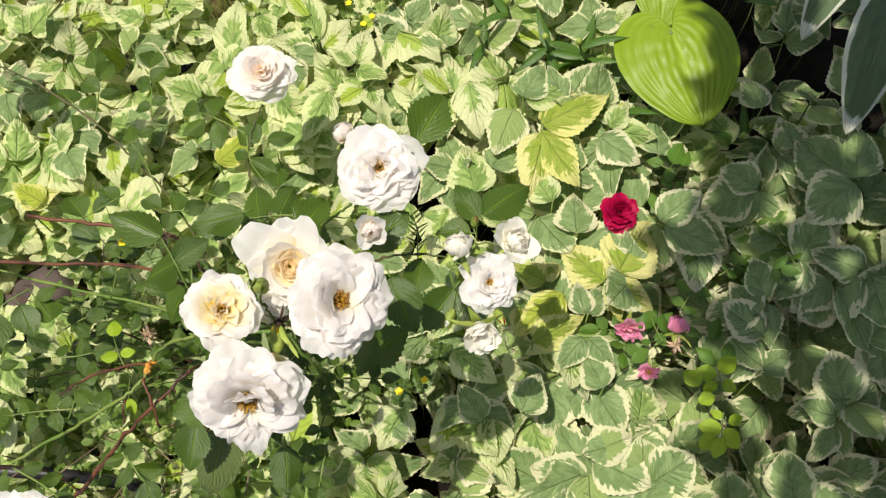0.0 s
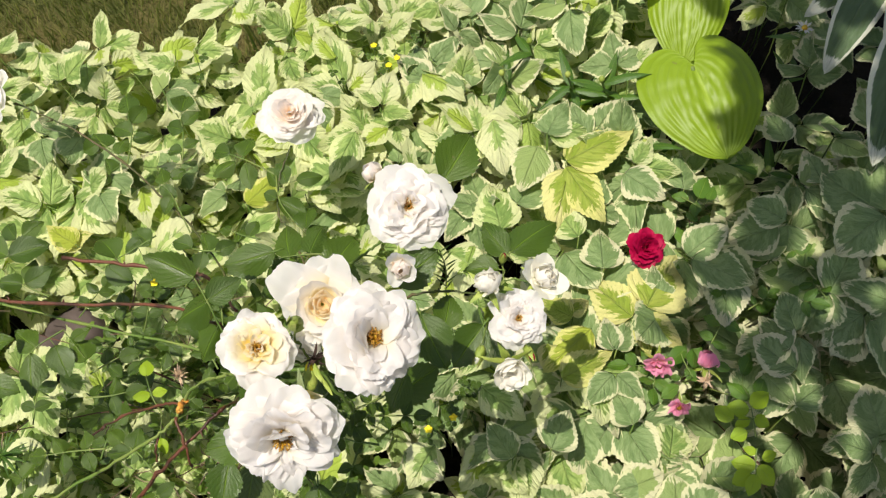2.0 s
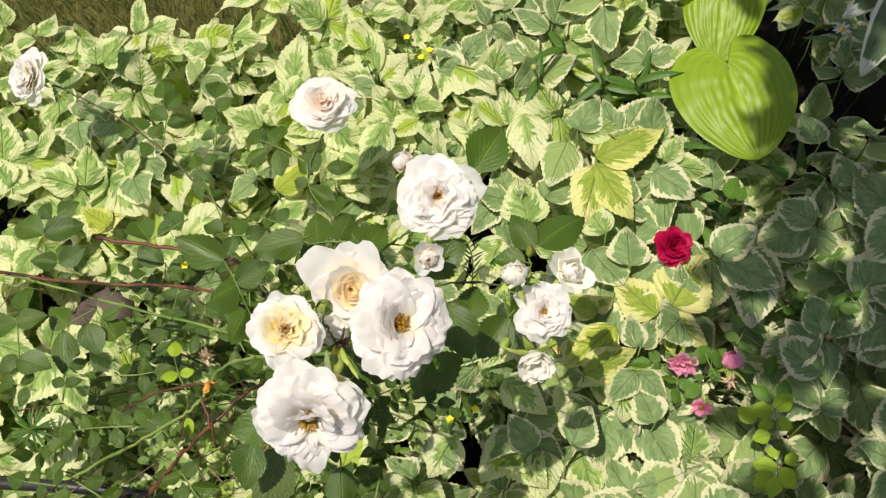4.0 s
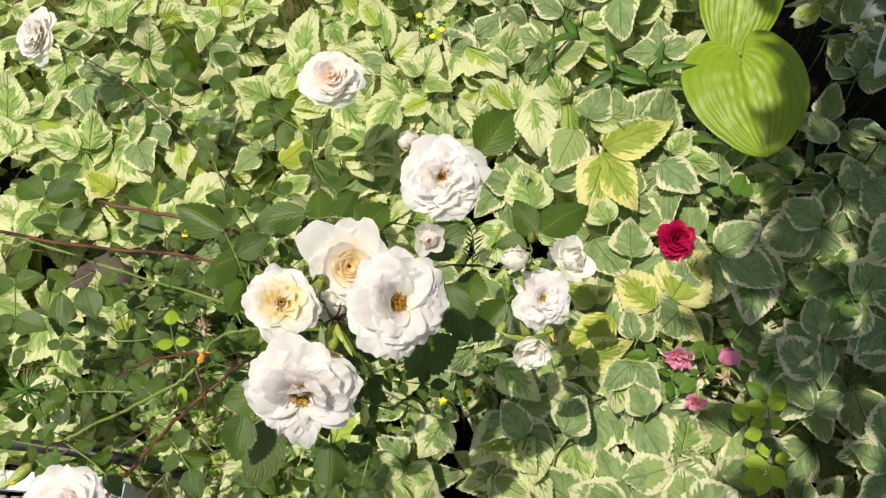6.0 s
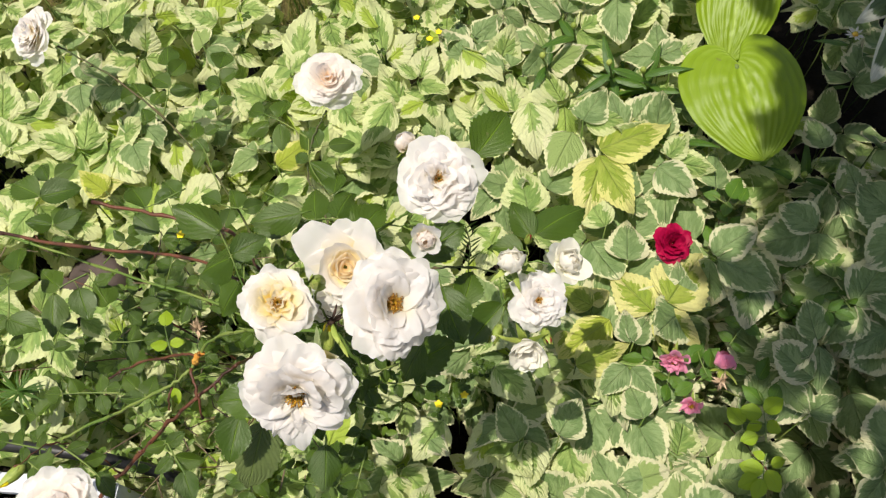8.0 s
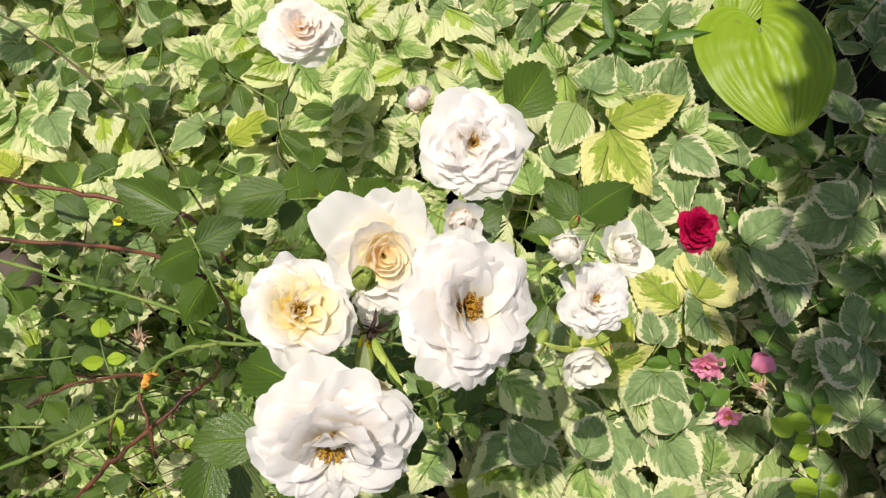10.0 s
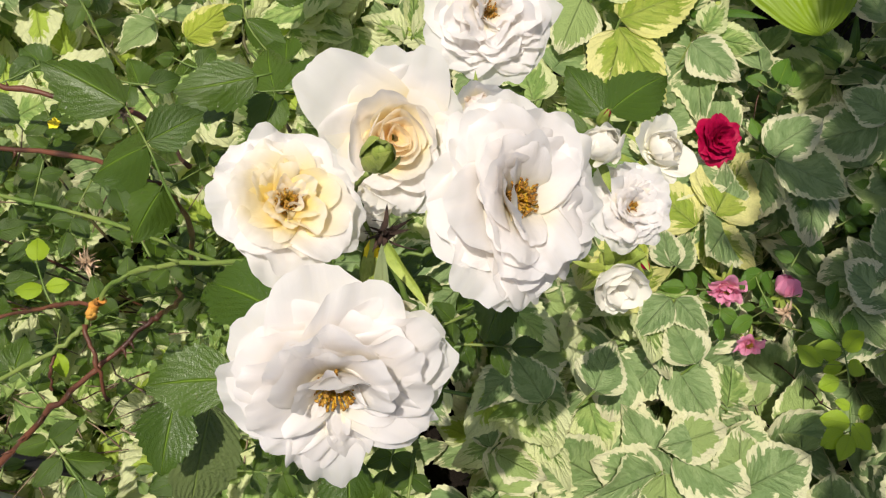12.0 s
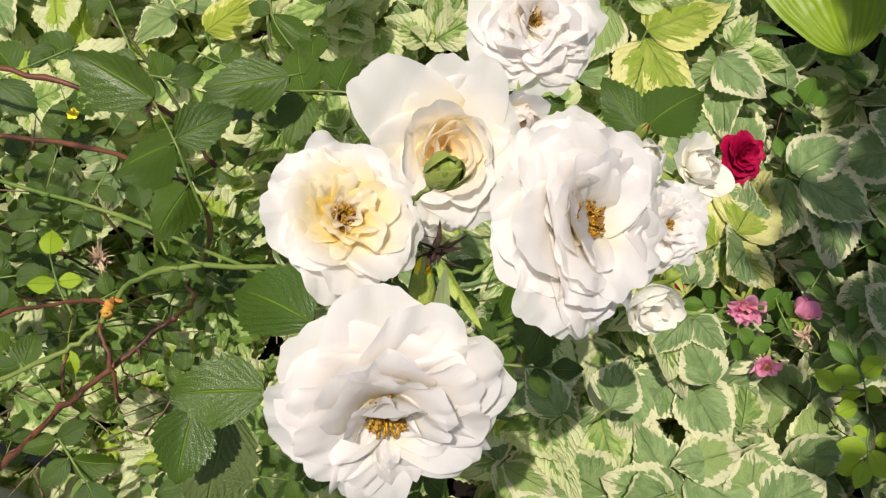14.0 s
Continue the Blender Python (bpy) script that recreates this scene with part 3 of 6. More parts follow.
# ---- roses ----
def petal_arrays(rng, length, width, a0, a1, cup, r0, z0, ruffle=0.05, notch=0.06, rows=14, cols=25, roll=0.55, frill=0.02):
    """One petal, growing out from the axis along +y; a0, a1 are its angles from the axis at foot and tip."""
    ph = rng.uniform(0, 6.28, 8)
    fine = 40
    rr, zz, aa = [r0], [z0], [a0]
    for i in range(fine):
        t = (i + 1) / fine
        a = a0 + (a1 - a0) * t ** 0.85 + roll * max(0.0, t - 0.70) ** 1.4 * 4.0
        rr.append(rr[-1] + length / fine * math.sin(a))
        zz.append(zz[-1] + length / fine * math.cos(a))
        aa.append(a)
    knots = np.linspace(0, 1, fine + 1)
    skew = rng.normal(0, 0.16)
    lop = rng.normal(0, 0.06)
    verts, uv = [], []
    for i in range(rows):
        t0 = (i / (rows - 1)) ** 0.92
        for j in range(cols):
            s = math.sin((2 * j / (cols - 1) - 1) * math.pi / 2 * 0.92) / math.sin(math.pi / 2 * 0.92)
            reach = 0.36 + 0.64 * (1 - abs(s) ** 2.5) ** 0.52 - notch * math.exp(-((s - skew) / 0.16) ** 2) + lop * s
            reach += 0.020 * math.sin(ph[3] + s * 6) + 0.012 * math.sin(ph[4] + s * 13) + 0.007 * math.sin(ph[5] + s * 23)
            t = min(1.0, t0 * reach)
            r, z, a = np.interp(t, knots, rr), np.interp(t, knots, zz), np.interp(t, knots, aa)
            w = width / 2 * (0.20 + 0.80 * math.sin(min(1.0, t0 / 0.72) * math.pi / 2) ** 0.85)
            c = max(0.02, cup * (1.15 - 0.5 * t0))
            x = w * math.sin(s * c) / c
            lift = w * (1 - math.cos(s * c)) / c
            e = ruffle * length * t * t * (math.sin(ph[0] + s * 2.4) * 0.8 + math.sin(ph[1] + s * 5.0) * 0.35)
            e += ruffle * 0.4 * length * abs(s) * math.sin(ph[2] + t * 5 + (1.7 if s > 0 else 0))
            e += frill * length * (t0 ** 5) * (math.sin(ph[6] + s * 8.5) + 0.6 * math.sin(ph[7] + s * 15))
            verts.append((x, r - (lift + e) * math.cos(a), z + (lift + e) * math.sin(a)))
            uv.append((j / (cols - 1), t))
    return np.array(verts), grid_faces(rows, cols), np.array(uv)


def calyx_arrays(rng, size):
    """Hip and five pointed sepals, under a bloom whose axis is +z."""
    pts = [(0, 0, -0.020 * size), (0, 0, -0.016 * size), (0, 0, -0.010 * size), (0, 0, -0.004 * size), (0, 0, 0.001 * size)]
    v, f = tube_arrays(pts, [0.0015 * size, 0.0038 * size, 0.0050 * size, 0.0044 * size, 0.002 * size], 9)
    chunks = [(v, f, None)]
    for k in range(5):
        a = blade_arrays(rng, 0.024 * size, 0.0075 * size, belly=0.25, rows=7, half=1, teeth=0, fold=0.2, droop=0.5)
        m = Matrix.Rotation(k * 1.2566 + rng.normal(0, 0.1), 4, "Z") @ Matrix.Translation((0, 0.003 * size, -0.003 * size)) @ Matrix.Rotation(rng.uniform(-0.3, 0.5), 4, "X")
        chunks.append(moved(a, m))
    return join(chunks)


def stamen_arrays(rng, size, count=90):
    fil, tip = [], []
    for k in range(count):
        a = rng.uniform(0, 6.28)
        q = rng.uniform(0.15, 1.0) ** 0.7
        foot = Vector((math.cos(a) * 0.0012, math.sin(a) * 0.0012, 0.001)) * size
        end = Vector((math.cos(a) * 0.0078 * q, math.sin(a) * 0.0078 * q, 0.0105 - 0.003 * q + rng.normal(0, 0.001))) * size
        mid = (foot + end) / 2 + Vector((0, 0, 0.0012)) * size
        fil.append((*tube_arrays([foot, mid, end], 0.00030 * size, 3), None))
        d = Vector(rng.normal(0, 1, 3)).normalized() * 0.0008 * size
        tip.append((*tube_arrays([end - d, end, end + d], [0.0003 * size, 0.00062 * size, 0.0003 * size], 5), None))
    return join(fil), join(tip)


def bloom(bush, at, axis, size, rings, seed, materials, name="bloom", label="", spin=0.0, stamens=True, lean=None, slim=None, extra=(), rise=0.06, frill=0.02):
    """A rose head. rings: (count, length, foot angle, tip angle, width, cup, ruffle), from the outside in, lengths in cm at size 1.
    lean: the side whose petals stand up, and by how many degrees in the outer and the inner rings; slim: the side whose petals are narrow, and by how much;
    extra: single petals as (side, length, foot angle, tip angle, width, cup, ruffle, height in cm, material)."""
    rng = np.random.default_rng(seed)
    v, f, u = calyx_arrays(rng, size)
    head = part(name, mesh_of("calyx", v, f, CALYX, u), bush, label, Matrix.Translation(Vector(at)) @ facing(axis, spin))
    back = head.matrix_basis.to_3x3().inverted()
    turn = rng.uniform(0, 6.28)
    pull = back @ Vector(lean[0]).normalized() if lean else Vector((0, 0, 0))
    thin_side = back @ Vector(slim[0]).normalized() if slim else Vector((0, 0, 0))

    def grow(q, length, a0, a1, width, cup, ruffle, r0, z0, mat):
        roll = 0.55 if a1 > 60 else 0.4 if a1 > 30 else 0.15 if a1 > 0 else 0.0
        a = petal_arrays(rng, length * 0.01 * size, width * 0.01 * size, radians(a0), radians(a1), cup, r0 * size, z0 * 0.01 * size, ruffle,
                         rng.uniform(0, 0.09) * (rng.random() < 0.6), roll=roll, frill=frill if a1 > 20 else 0.2 * frill)
        m = Matrix.Rotation(q, 4, "Z") @ Matrix.Rotation(rng.normal(0, 0.06), 4, "Y")
        part("petal", mesh_of("petal", a[0], a[1], mat, a[2]), head, m=m)

    for n, (count, length, a0, a1, width, cup, ruffle) in enumerate(rings):
        deep = n / max(1, len(rings) - 1)
        for k in range(count):
            q = turn + 6.2832 * k / count + rng.normal(0, 0.16)
            out = Vector((-math.sin(q), math.cos(q), 0))
            up = max(-0.7, pull.dot(out)) * (lean[1] + (lean[2] - lean[1]) * deep) if lean else 0.0
            narrow = 1 - slim[1] * max(0.0, thin_side.dot(out)) if slim else 1.0
            grow(q, length * rng.uniform(0.87, 1.08), a0 - up * 0.3 + rng.normal(0, 4), a1 - up + rng.normal(0, 8), width * narrow * rng.uniform(0.88, 1.12),
                 cup * rng.uniform(0.8, 1.2), ruffle * rng.uniform(0.7, 1.5), 0.0012 + 0.0004 * (len(rings) - n), rise * n, materials[min(len(materials) - 1, n)])
        turn += 2.4 + rng.uniform(-0.3, 0.3)
    for side, length, a0, a1, width, cup, ruffle, height, mat in extra:
        d = back @ Vector(side)
        grow(math.atan2(-d.x, d.y), length, a0, a1, width, cup, ruffle, 0.002, height, mat)
    if stamens:
        fil, tip = stamen_arrays(rng, size)
        part("stamen_tuft", mesh_of("stamen_tuft", fil[0], fil[1], STAMEN, fil[2]), head, "amber yellow stamens", Matrix.Translation((0, 0, 0.003 * size)))
        part("anther_ring", mesh_of("anther_ring", tip[0], tip[1], ANTHER, tip[2]), head, "brown dried anthers", Matrix.Translation((0, 0, 0.003 * size)))
    return head


OPEN = [(8, 3.95, 66, 102, 4.0, 0.45, 0.06), (9, 3.8, 60, 94, 3.8, 0.45, 0.06), (9, 3.55, 55, 86, 3.5, 0.5, 0.06), (8, 3.25, 50, 77, 3.2, 0.55, 0.06), (7, 2.9, 44, 68, 2.7, 0.6, 0.07), (6, 2.4, 36, 58, 1.7, 0.6, 0.10), (4, 1.7, 28, 48, 1.0, 0.7, 0.14)]
LOPSIDED = [(8, 4.0, 66, 103, 4.1, 0.45, 0.06), (9, 3.85, 62, 95, 3.9, 0.45, 0.07), (9, 3.65, 56, 86, 3.7, 0.5, 0.07), (8, 3.4, 50, 77, 3.4, 0.55, 0.08), (6, 3.05, 44, 68, 3.1, 0.6, 0.08), (5, 2.6, 38, 58, 2.4, 0.7, 0.09)]
MESSY = [(7, 3.95, 64, 98, 4.3, 0.5, 0.07), (7, 3.7, 58, 89, 4.1, 0.5, 0.07), (7, 3.3, 54, 78, 3.6, 0.55, 0.08), (6, 2.8, 48, 64, 2.6, 0.7, 0.12), (6, 2.3, 42, 52, 1.8, 0.8, 0.16), (5, 1.8, 34, 40, 1.2, 0.9, 0.2), (4, 1.4, 26, 24, 1.0, 0.9, 0.2)]
FULL = [(7, 3.8, 64, 98, 4.0, 0.5, 0.08), (7, 3.55, 58, 86, 3.8, 0.55, 0.10), (7, 3.2, 54, 74, 3.4, 0.6, 0.13), (7, 2.8, 50, 62, 3.0, 0.7, 0.16), (6, 2.5, 44, 50, 2.6, 0.8, 0.19), (6, 2.1, 38, 40, 2.1, 0.8, 0.21), (5, 1.7, 30, 28, 1.6, 0.9, 0.22)]
DENSE = [(6, 3.6, 66, 92, 4.1, 0.55, 0.05), (6, 3.4, 66, 78, 4.0, 0.6, 0.05), (6, 3.1, 66, 62, 3.7, 0.7, 0.06), (6, 2.75, 64, 48, 3.2, 0.8, 0.07), (5, 2.4, 60, 36, 2.8, 0.8, 0.08), (5, 2.0, 54, 26, 2.2, 0.9, 0.10), (4, 1.6, 44, 18, 1.7, 0.9, 0.12), (3, 1.2, 30, 10, 1.2, 1.0, 0.12)]
DOUBLE = [(6, 3.4, 60, 86, 3.6, 0.6, 0.10), (6, 3.0, 56, 66, 3.2, 0.7, 0.10), (6, 2.5, 52, 44, 2.7, 0.8, 0.10), (5, 2.0, 44, 26, 2.1, 0.9, 0.10), (4, 1.5, 30, 12, 1.5, 1.0, 0.10)]
CUPPED = [(5, 3.3, 70, 74, 3.8, 0.5, 0.05), (5, 2.55, 72, 26, 2.9, 0.8, 0.05), (5, 2.2, 74, 8, 2.5, 0.9, 0.05), (4, 1.9, 68, -2, 2.2, 0.9, 0.06), (4, 1.6, 60, -8, 1.9, 1.0, 0.06), (3, 1.3, 50, -10, 1.5, 1.0, 0.06), (3, 1.0, 38, -8, 1.1, 1.1, 0.05)]
BELL = [(6, 3.0, 64, 14, 2.6, 0.9, 0.05), (6, 2.8, 54, 8, 2.3, 0.9, 0.06), (5, 2.5, 40, 4, 1.9, 1.0, 0.08)]
GLOBE = [(5, 3.3, 82, -52, 3.2, 0.9, 0.02), (5, 3.0, 72, -56, 2.8, 1.0, 0.02), (4, 2.6, 60, -56, 2.2, 1.0, 0.03)]
HALF = [(4, 3.4, 62, 40, 3.4, 0.8, 0.05), (5, 3.2, 76, -30, 3.2, 0.9, 0.04), (5, 2.9, 70, -48, 2.8, 1.0, 0.04), (4, 2.5, 60, -54, 2.2, 1.0, 0.04)]

rose = tagged(new("rose_bush"), "white shrub rose in bloom with red-brown canes", "rose bush")
rose.matrix_world = pose(-0.3, 0.45, 0.02)
ROOT = Matrix.Translation((0.3, -0.45, -0.02))


def at(p):
    return ROOT @ Vector(p)


W3 = (WHITE_PETAL,)
bloom(rose, at((-0.060, 0.221, 0.838)), (0.46, -0.25, 0.85), 0.99, LOPSIDED, 21, W3, lean=((-0.98, 0.10, 0.16), 6, 34), label="wide-open white rose with amber stamens",
      extra=[((-0.9, -0.5, 0.2), 3.0, 34, 30, 2.9, 0.7, 0.07, 0.1, WHITE_PETAL), ((-0.8, 0.5, 0.2), 2.9, 36, 34, 2.7, 0.7, 0.08, 0.1, WHITE_PETAL)])
bloom(rose, at((-0.123, 0.157, 0.822)), (0.14, -0.77, 0.62), 1.07, OPEN, 122, W3, lean=((-0.04, 0.89, 0.45), 10, 34), slim=((0.1, -0.6, -0.8), 0.42), label="fully open white rose with loose petals",
      extra=[((0.1, 0.6, 0.8), 2.5, 34, 14, 2.6, 0.9, 0.06, 0.1, WHITE_PETAL)])
bloom(rose, at((-0.143, 0.213, 0.845)), (0.39, -0.13, 0.91), 0.68, MESSY, 23, (WHITE_PETAL, WHITE_PETAL, WARM_PETAL, GOLD_PETAL, GOLD_PETAL, WARM_PETAL), lean=((0.91, -0.33, -0.26), 8, 30), label="open white rose with a warm yellow heart")
bloom(rose, at((-0.106, 0.269, 0.800)), (0.20, -0.52, 0.83), 0.98, CUPPED, 24, (WHITE_PETAL, WHITE_PETAL, WARM_PETAL, CREAM_PETAL), label="half-open rose with a cream spiral heart", stamens=False, rise=0.20,
      extra=[(side, far, 64, 84, w, 0.40, 0.05, 0.0, WHITE_PETAL) for side, far, w in (((-0.80, 0.55, 0.45), 4.9, 4.2), ((0.12, 0.9, 0.45), 4.1, 4.6), ((0.8, 0.5, 0.1), 3.4, 4.0), ((0.6, -0.7, -0.5), 3.6, 4.0), ((-0.5, -0.8, -0.5), 3.6, 4.0))])
bloom(rose, at((-0.049, 0.419, 0.695)), (0.14, -0.39, 0.91), 1.13, FULL, 25, W3, label="full ruffled white rose, heart turning brown", rise=0.12)
bloom(rose, at((-0.228, 0.665, 0.530)), (0.16, -0.23, 0.96), 1.10, DENSE, 26, (WHITE_PETAL, WHITE_PETAL, WHITE_PETAL, BLUSH_PETAL), label="dense blush-white rose", stamens=False, rise=0.27)
bloom(rose, at((-0.678, 0.756, 0.500)), (-0.50, -0.33, 0.80), 1.05, DENSE, 27, W3, label="white rose seen side-on", stamens=False, rise=0.27)
bloom(rose, at((0.055, 0.328, 0.615)), (0.24, -0.43, 0.87), 0.80, FULL, 28, W3, label="small ruffled white rose with brown stamens", rise=0.12)
bloom(rose, at((0.028, 0.346, 0.655)), (-0.02, -0.00, 1.00), 0.92, GLOBE, 29, (BUD_PETAL,), label="closed white rose bud", stamens=False)
bloom(rose, at((0.084, 0.379, 0.600)), (0.36, -0.23, 0.90), 0.86, HALF, 30, (BUD_PETAL,), label="half-open white rose", stamens=False)
bloom(rose, at((0.044, 0.283, 0.605)), (0.15, -0.88, 0.44), 0.98, BELL, 31, (BUD_PETAL,), label="nodding half-open white rose", stamens=False)
bloom(rose, at((-0.056, 0.354, 0.695)), (0.10, -0.74, 0.66), 0.66, HALF, 32, (WHITE_PETAL, BLUSH_PETAL), label="small blush rose opening", stamens=False)
bloom(rose, at((-0.384, 0.086, 0.620)), (0.08, -0.17, 0.98), 1.0, FULL, 33, (WHITE_PETAL, WHITE_PETAL, BLUSH_PETAL), label="fading white rose with browned petals")



# heads still closed, spent heads
def bud(bush, p, axis, size, seed, label="plump green rosebud", tip=WHITE_PETAL, skin=CALYX):
    """An egg of sepals with the petals' colour at its tip, +z along axis."""
    rng = np.random.default_rng(seed)
    prof = [(-0.012, 0.10), (-0.009, 0.30), (-0.004, 0.46), (0.002, 0.50), (0.008, 0.40), (0.013, 0.22), (0.0165, 0.06)]
    v, f = tube_arrays([(0, 0, z * size) for z, _ in prof], [r * 0.014 * size for _, r in prof], 12)
    head = part("bud", mesh_of("bud", v, f, skin), bush, label, Matrix.Translation(Vector(p)) @ facing(axis, rng.uniform(0, 6)))
    for k in range(5):
        a = blade_arrays(rng, 0.030 * size, 0.0085 * size, belly=0.35, rows=8, half=2, teeth=0.0, fold=-0.25, droop=-0.30, wave=0.0)
        m = Matrix.Rotation(k * 1.2566, 4, "Z") @ Matrix.Translation((0, 0.0062 * size, -0.008 * size)) @ Matrix.Rotation(1.45 + rng.normal(0, 0.06), 4, "X")
        part("sepal", mesh_of("sepal", a[0], a[1], skin, a[2]), head, m=m)
    pts = [(0, 0, 0.008 * size), (0, 0, 0.014 * size), (0, 0, 0.019 * size)]
    v, f = tube_arrays(pts, [0.0050 * size, 0.0042 * size, 0.0008 * size], 9)
    part("petal_tip", mesh_of("petal_tip", v, f, tip, np.full((len(v), 2), 0.6)), head)
    return head


bud(rose, at((-0.109, 0.223, 0.866)), (0.19, -0.30, 0.94), 0.86, 51, tip=CALYX)
bud(rose, at((0.044, 0.397, 0.615)), (0.16, 0.01, 0.99), 0.62, 52, "small green bud flushed with red", RED_PETAL)
bud(rose, at((0.016, 0.297, 0.600)), (-0.42, -0.91, 0.03), 0.72, 53)
bud(rose, at((0.066, 0.297, 0.600)), (0.40, -0.89, 0.21), 0.66, 54, "small green bud flushed with red", RED_PETAL)
bud(rose, at((-0.463, 0.123, 0.580)), (-0.60, -0.80, 0.05), 0.95, 55, "pointed yellow-green rosebud", YELLOW)
bud(rose, at((-0.111, 0.204, 0.800)), (-0.02, 0.79, 0.61), 0.80, 56, "pale bud splitting behind the open roses", YELLOW)
bloom(rose, at((-0.116, 0.239, 0.790)), (-0.08, -0.68, 0.73), 0.85, GLOBE, 57, (BUD_PETAL,), label="closed white rose bud", stamens=False)
bloom(rose, at((-0.088, 0.479, 0.660)), (-0.54, 0.22, 0.81), 0.7, GLOBE, 58, (BLUSH_PETAL,), label="small blush rosebud", stamens=False)


def upright_sepal(bush, a, b, width, seed, mat, label):
    """A single long sepal standing up between the heads."""
    rng = np.random.default_rng(seed)
    a, b = at(a), at(b)
    arr = blade_arrays(rng, (b - a).length, width, belly=0.3, rows=14, half=3, teeth=0, fold=-0.5, droop=0.1, wave=0.02)
    part("sepal", mesh_of("sepal", arr[0], arr[1], mat, arr[2]), bush, label, Matrix.Translation(a) @ laid(b - a, (-0.2, -0.7, 0.7)))


SEPAL = plain_leaf("downy_sepal", (0.26, 0.34, 0.14), (0.38, 0.45, 0.22), 0.7, 0.25, 0.0, 0.0, (0.5, 0.55, 0.25), 0.0008)
upright_sepal(rose, (-0.105, 0.178, 0.836), (-0.107, 0.190, 0.862), 0.0065, 64, SEPAL, "pale downy green sepal standing up")
upright_sepal(rose, (-0.103, 0.184, 0.828), (-0.082, 0.168, 0.828), 0.0075, 65, SEPAL, "pale downy green sepal bent over a petal")
upright_sepal(rose, (-0.106, 0.212, 0.815), (-0.090, 0.184, 0.822), 0.006, 66, CALYX, "long green sepal under the roses")
upright_sepal(rose, (-0.108, 0.183, 0.826), (-0.094, 0.178, 0.832), 0.011, 67, GOLD_PETAL, "yellow petal base behind the open rose")


def withered(bush, p, seed, mat=DEAD, label="shrivelled dark brown spent flower", size=1.0):
    """A dried head: a knot of curled sepals and threads."""
    rng = np.random.default_rng(seed)
    chunks = []
    for k in range(24):
        a = blade_arrays(rng, rng.uniform(0.005, 0.010), 0.0032, rows=7, half=1, teeth=0, fold=0.9, droop=rng.uniform(0.8, 1.8))
        chunks.append(moved(a, Matrix.Translation(rng.normal(0, 0.0018, 3)) @ facing(rng.normal(0, 1, 3), rng.uniform(0, 6))))
    for k in range(22):
        d = Vector(rng.normal(0, 1, 3)).normalized()
        e = d * rng.uniform(0.006, 0.013)
        v, f = tube_arrays([(0, 0, 0), e * 0.6 + Vector(rng.normal(0, 0.002, 3)), e], 0.0003, 3)
        chunks.append((v, f, None))
    v, f, u = join(chunks)
    part("withered_head", mesh_of("withered_head", v, f, mat, u), bush, label, Matrix.Translation(p) @ Matrix.Scale(size, 4))


withered(rose, at((-0.106, 0.217, 0.812)), 61, size=0.75)
TAN = stem_mat("dried_tan", (0.40, 0.27, 0.16), (0.55, 0.40, 0.27), 300.0, 0.9)
withered(rose, at((-0.306, 0.409, 0.580)), 62, TAN, "dry tan spent flower", 0.7)
withered(rose, at((-0.373, 0.347, 0.426)), 63, TAN, "dry tan seed head", 0.95)


# ---- canes and stems ----
def cane(bush, ctrl, r0, r1, mat, seed, name="cane", thorns=0, label=""):
    rng = np.random.default_rng(seed)
    pts = curve_points([at(p) for p in ctrl], 7, 0.0013, rng)
    n = len(pts)
    r0, r1 = r0 * 0.53, r1 * 0.53
    radii = [r0 + (r1 - r0) * k / (n - 1) + (0.0007 if k % 7 == 0 else rng.uniform(-0.0001, 0.0002)) for k in range(n)]
    v, f = tube_arrays(pts, radii, 8)
    ob = part(name, mesh_of(name, v, f, mat), bush, label)
    for k in range(thorns):
        i = int(rng.integers(1, n - 1))
        d = (pts[i + 1] - pts[i]).normalized()
        side = d.cross(Vector(rng.normal(0, 1, 3))).normalized()
        p = pts[i]
        v, f = tube_arrays([p, p + side * 0.004 - d * 0.001, p + side * 0.008 - d * 0.004], [0.0022, 0.0011, 0.0001], 5)
        part("thorn", mesh_of("thorn", v, f, mat), ob)
    return ob


cane(rose, [(-0.692, 0.444, 0.500), (-0.517, 0.411, 0.520), (-0.356, 0.388, 0.550), (-0.263, 0.340, 0.600)], 0.0042, 0.0030, CANE_RED, 1, thorns=5, label="long red-brown arching cane")
cane(rose, [(-0.482, 0.452, 0.560), (-0.389, 0.434, 0.565), (-0.299, 0.413, 0.570), (-0.247, 0.355, 0.600)], 0.0042, 0.0026, CANE_RED, 2, thorns=3, label="cut red-brown cane end")
cane(rose, [(-0.670, 0.464, 0.440), (-0.500, 0.410, 0.460), (-0.337, 0.355, 0.500), (-0.203, 0.278, 0.600)], 0.0034, 0.0026, CANE_GREEN, 3, thorns=6, label="green thorny cane")
cane(rose, [(-0.501, 0.186, 0.450), (-0.437, 0.209, 0.480), (-0.355, 0.232, 0.530), (-0.324, 0.249, 0.545), (-0.314, 0.269, 0.547), (-0.269, 0.278, 0.600), (-0.137, 0.249, 0.700)], 0.0034, 0.0030, CANE_GREEN, 4, thorns=6, label="yellow-green cane with an orange scar")
SCAR = stem_mat("orange_scar", (0.50, 0.20, 0.03), (0.62, 0.33, 0.06), 200.0, 0.8)
cane(rose, [(-0.317, 0.262, 0.5465), (-0.314, 0.269, 0.548), (-0.308, 0.271, 0.554)], 0.0062, 0.0056, SCAR, 31, name="scar", label="bright orange scar on the cane")
cane(rose, [(-0.466, 0.257, 0.460), (-0.408, 0.275, 0.490), (-0.350, 0.276, 0.525), (-0.316, 0.270, 0.547)], 0.0022, 0.0028, CANE_RED, 5, thorns=3)
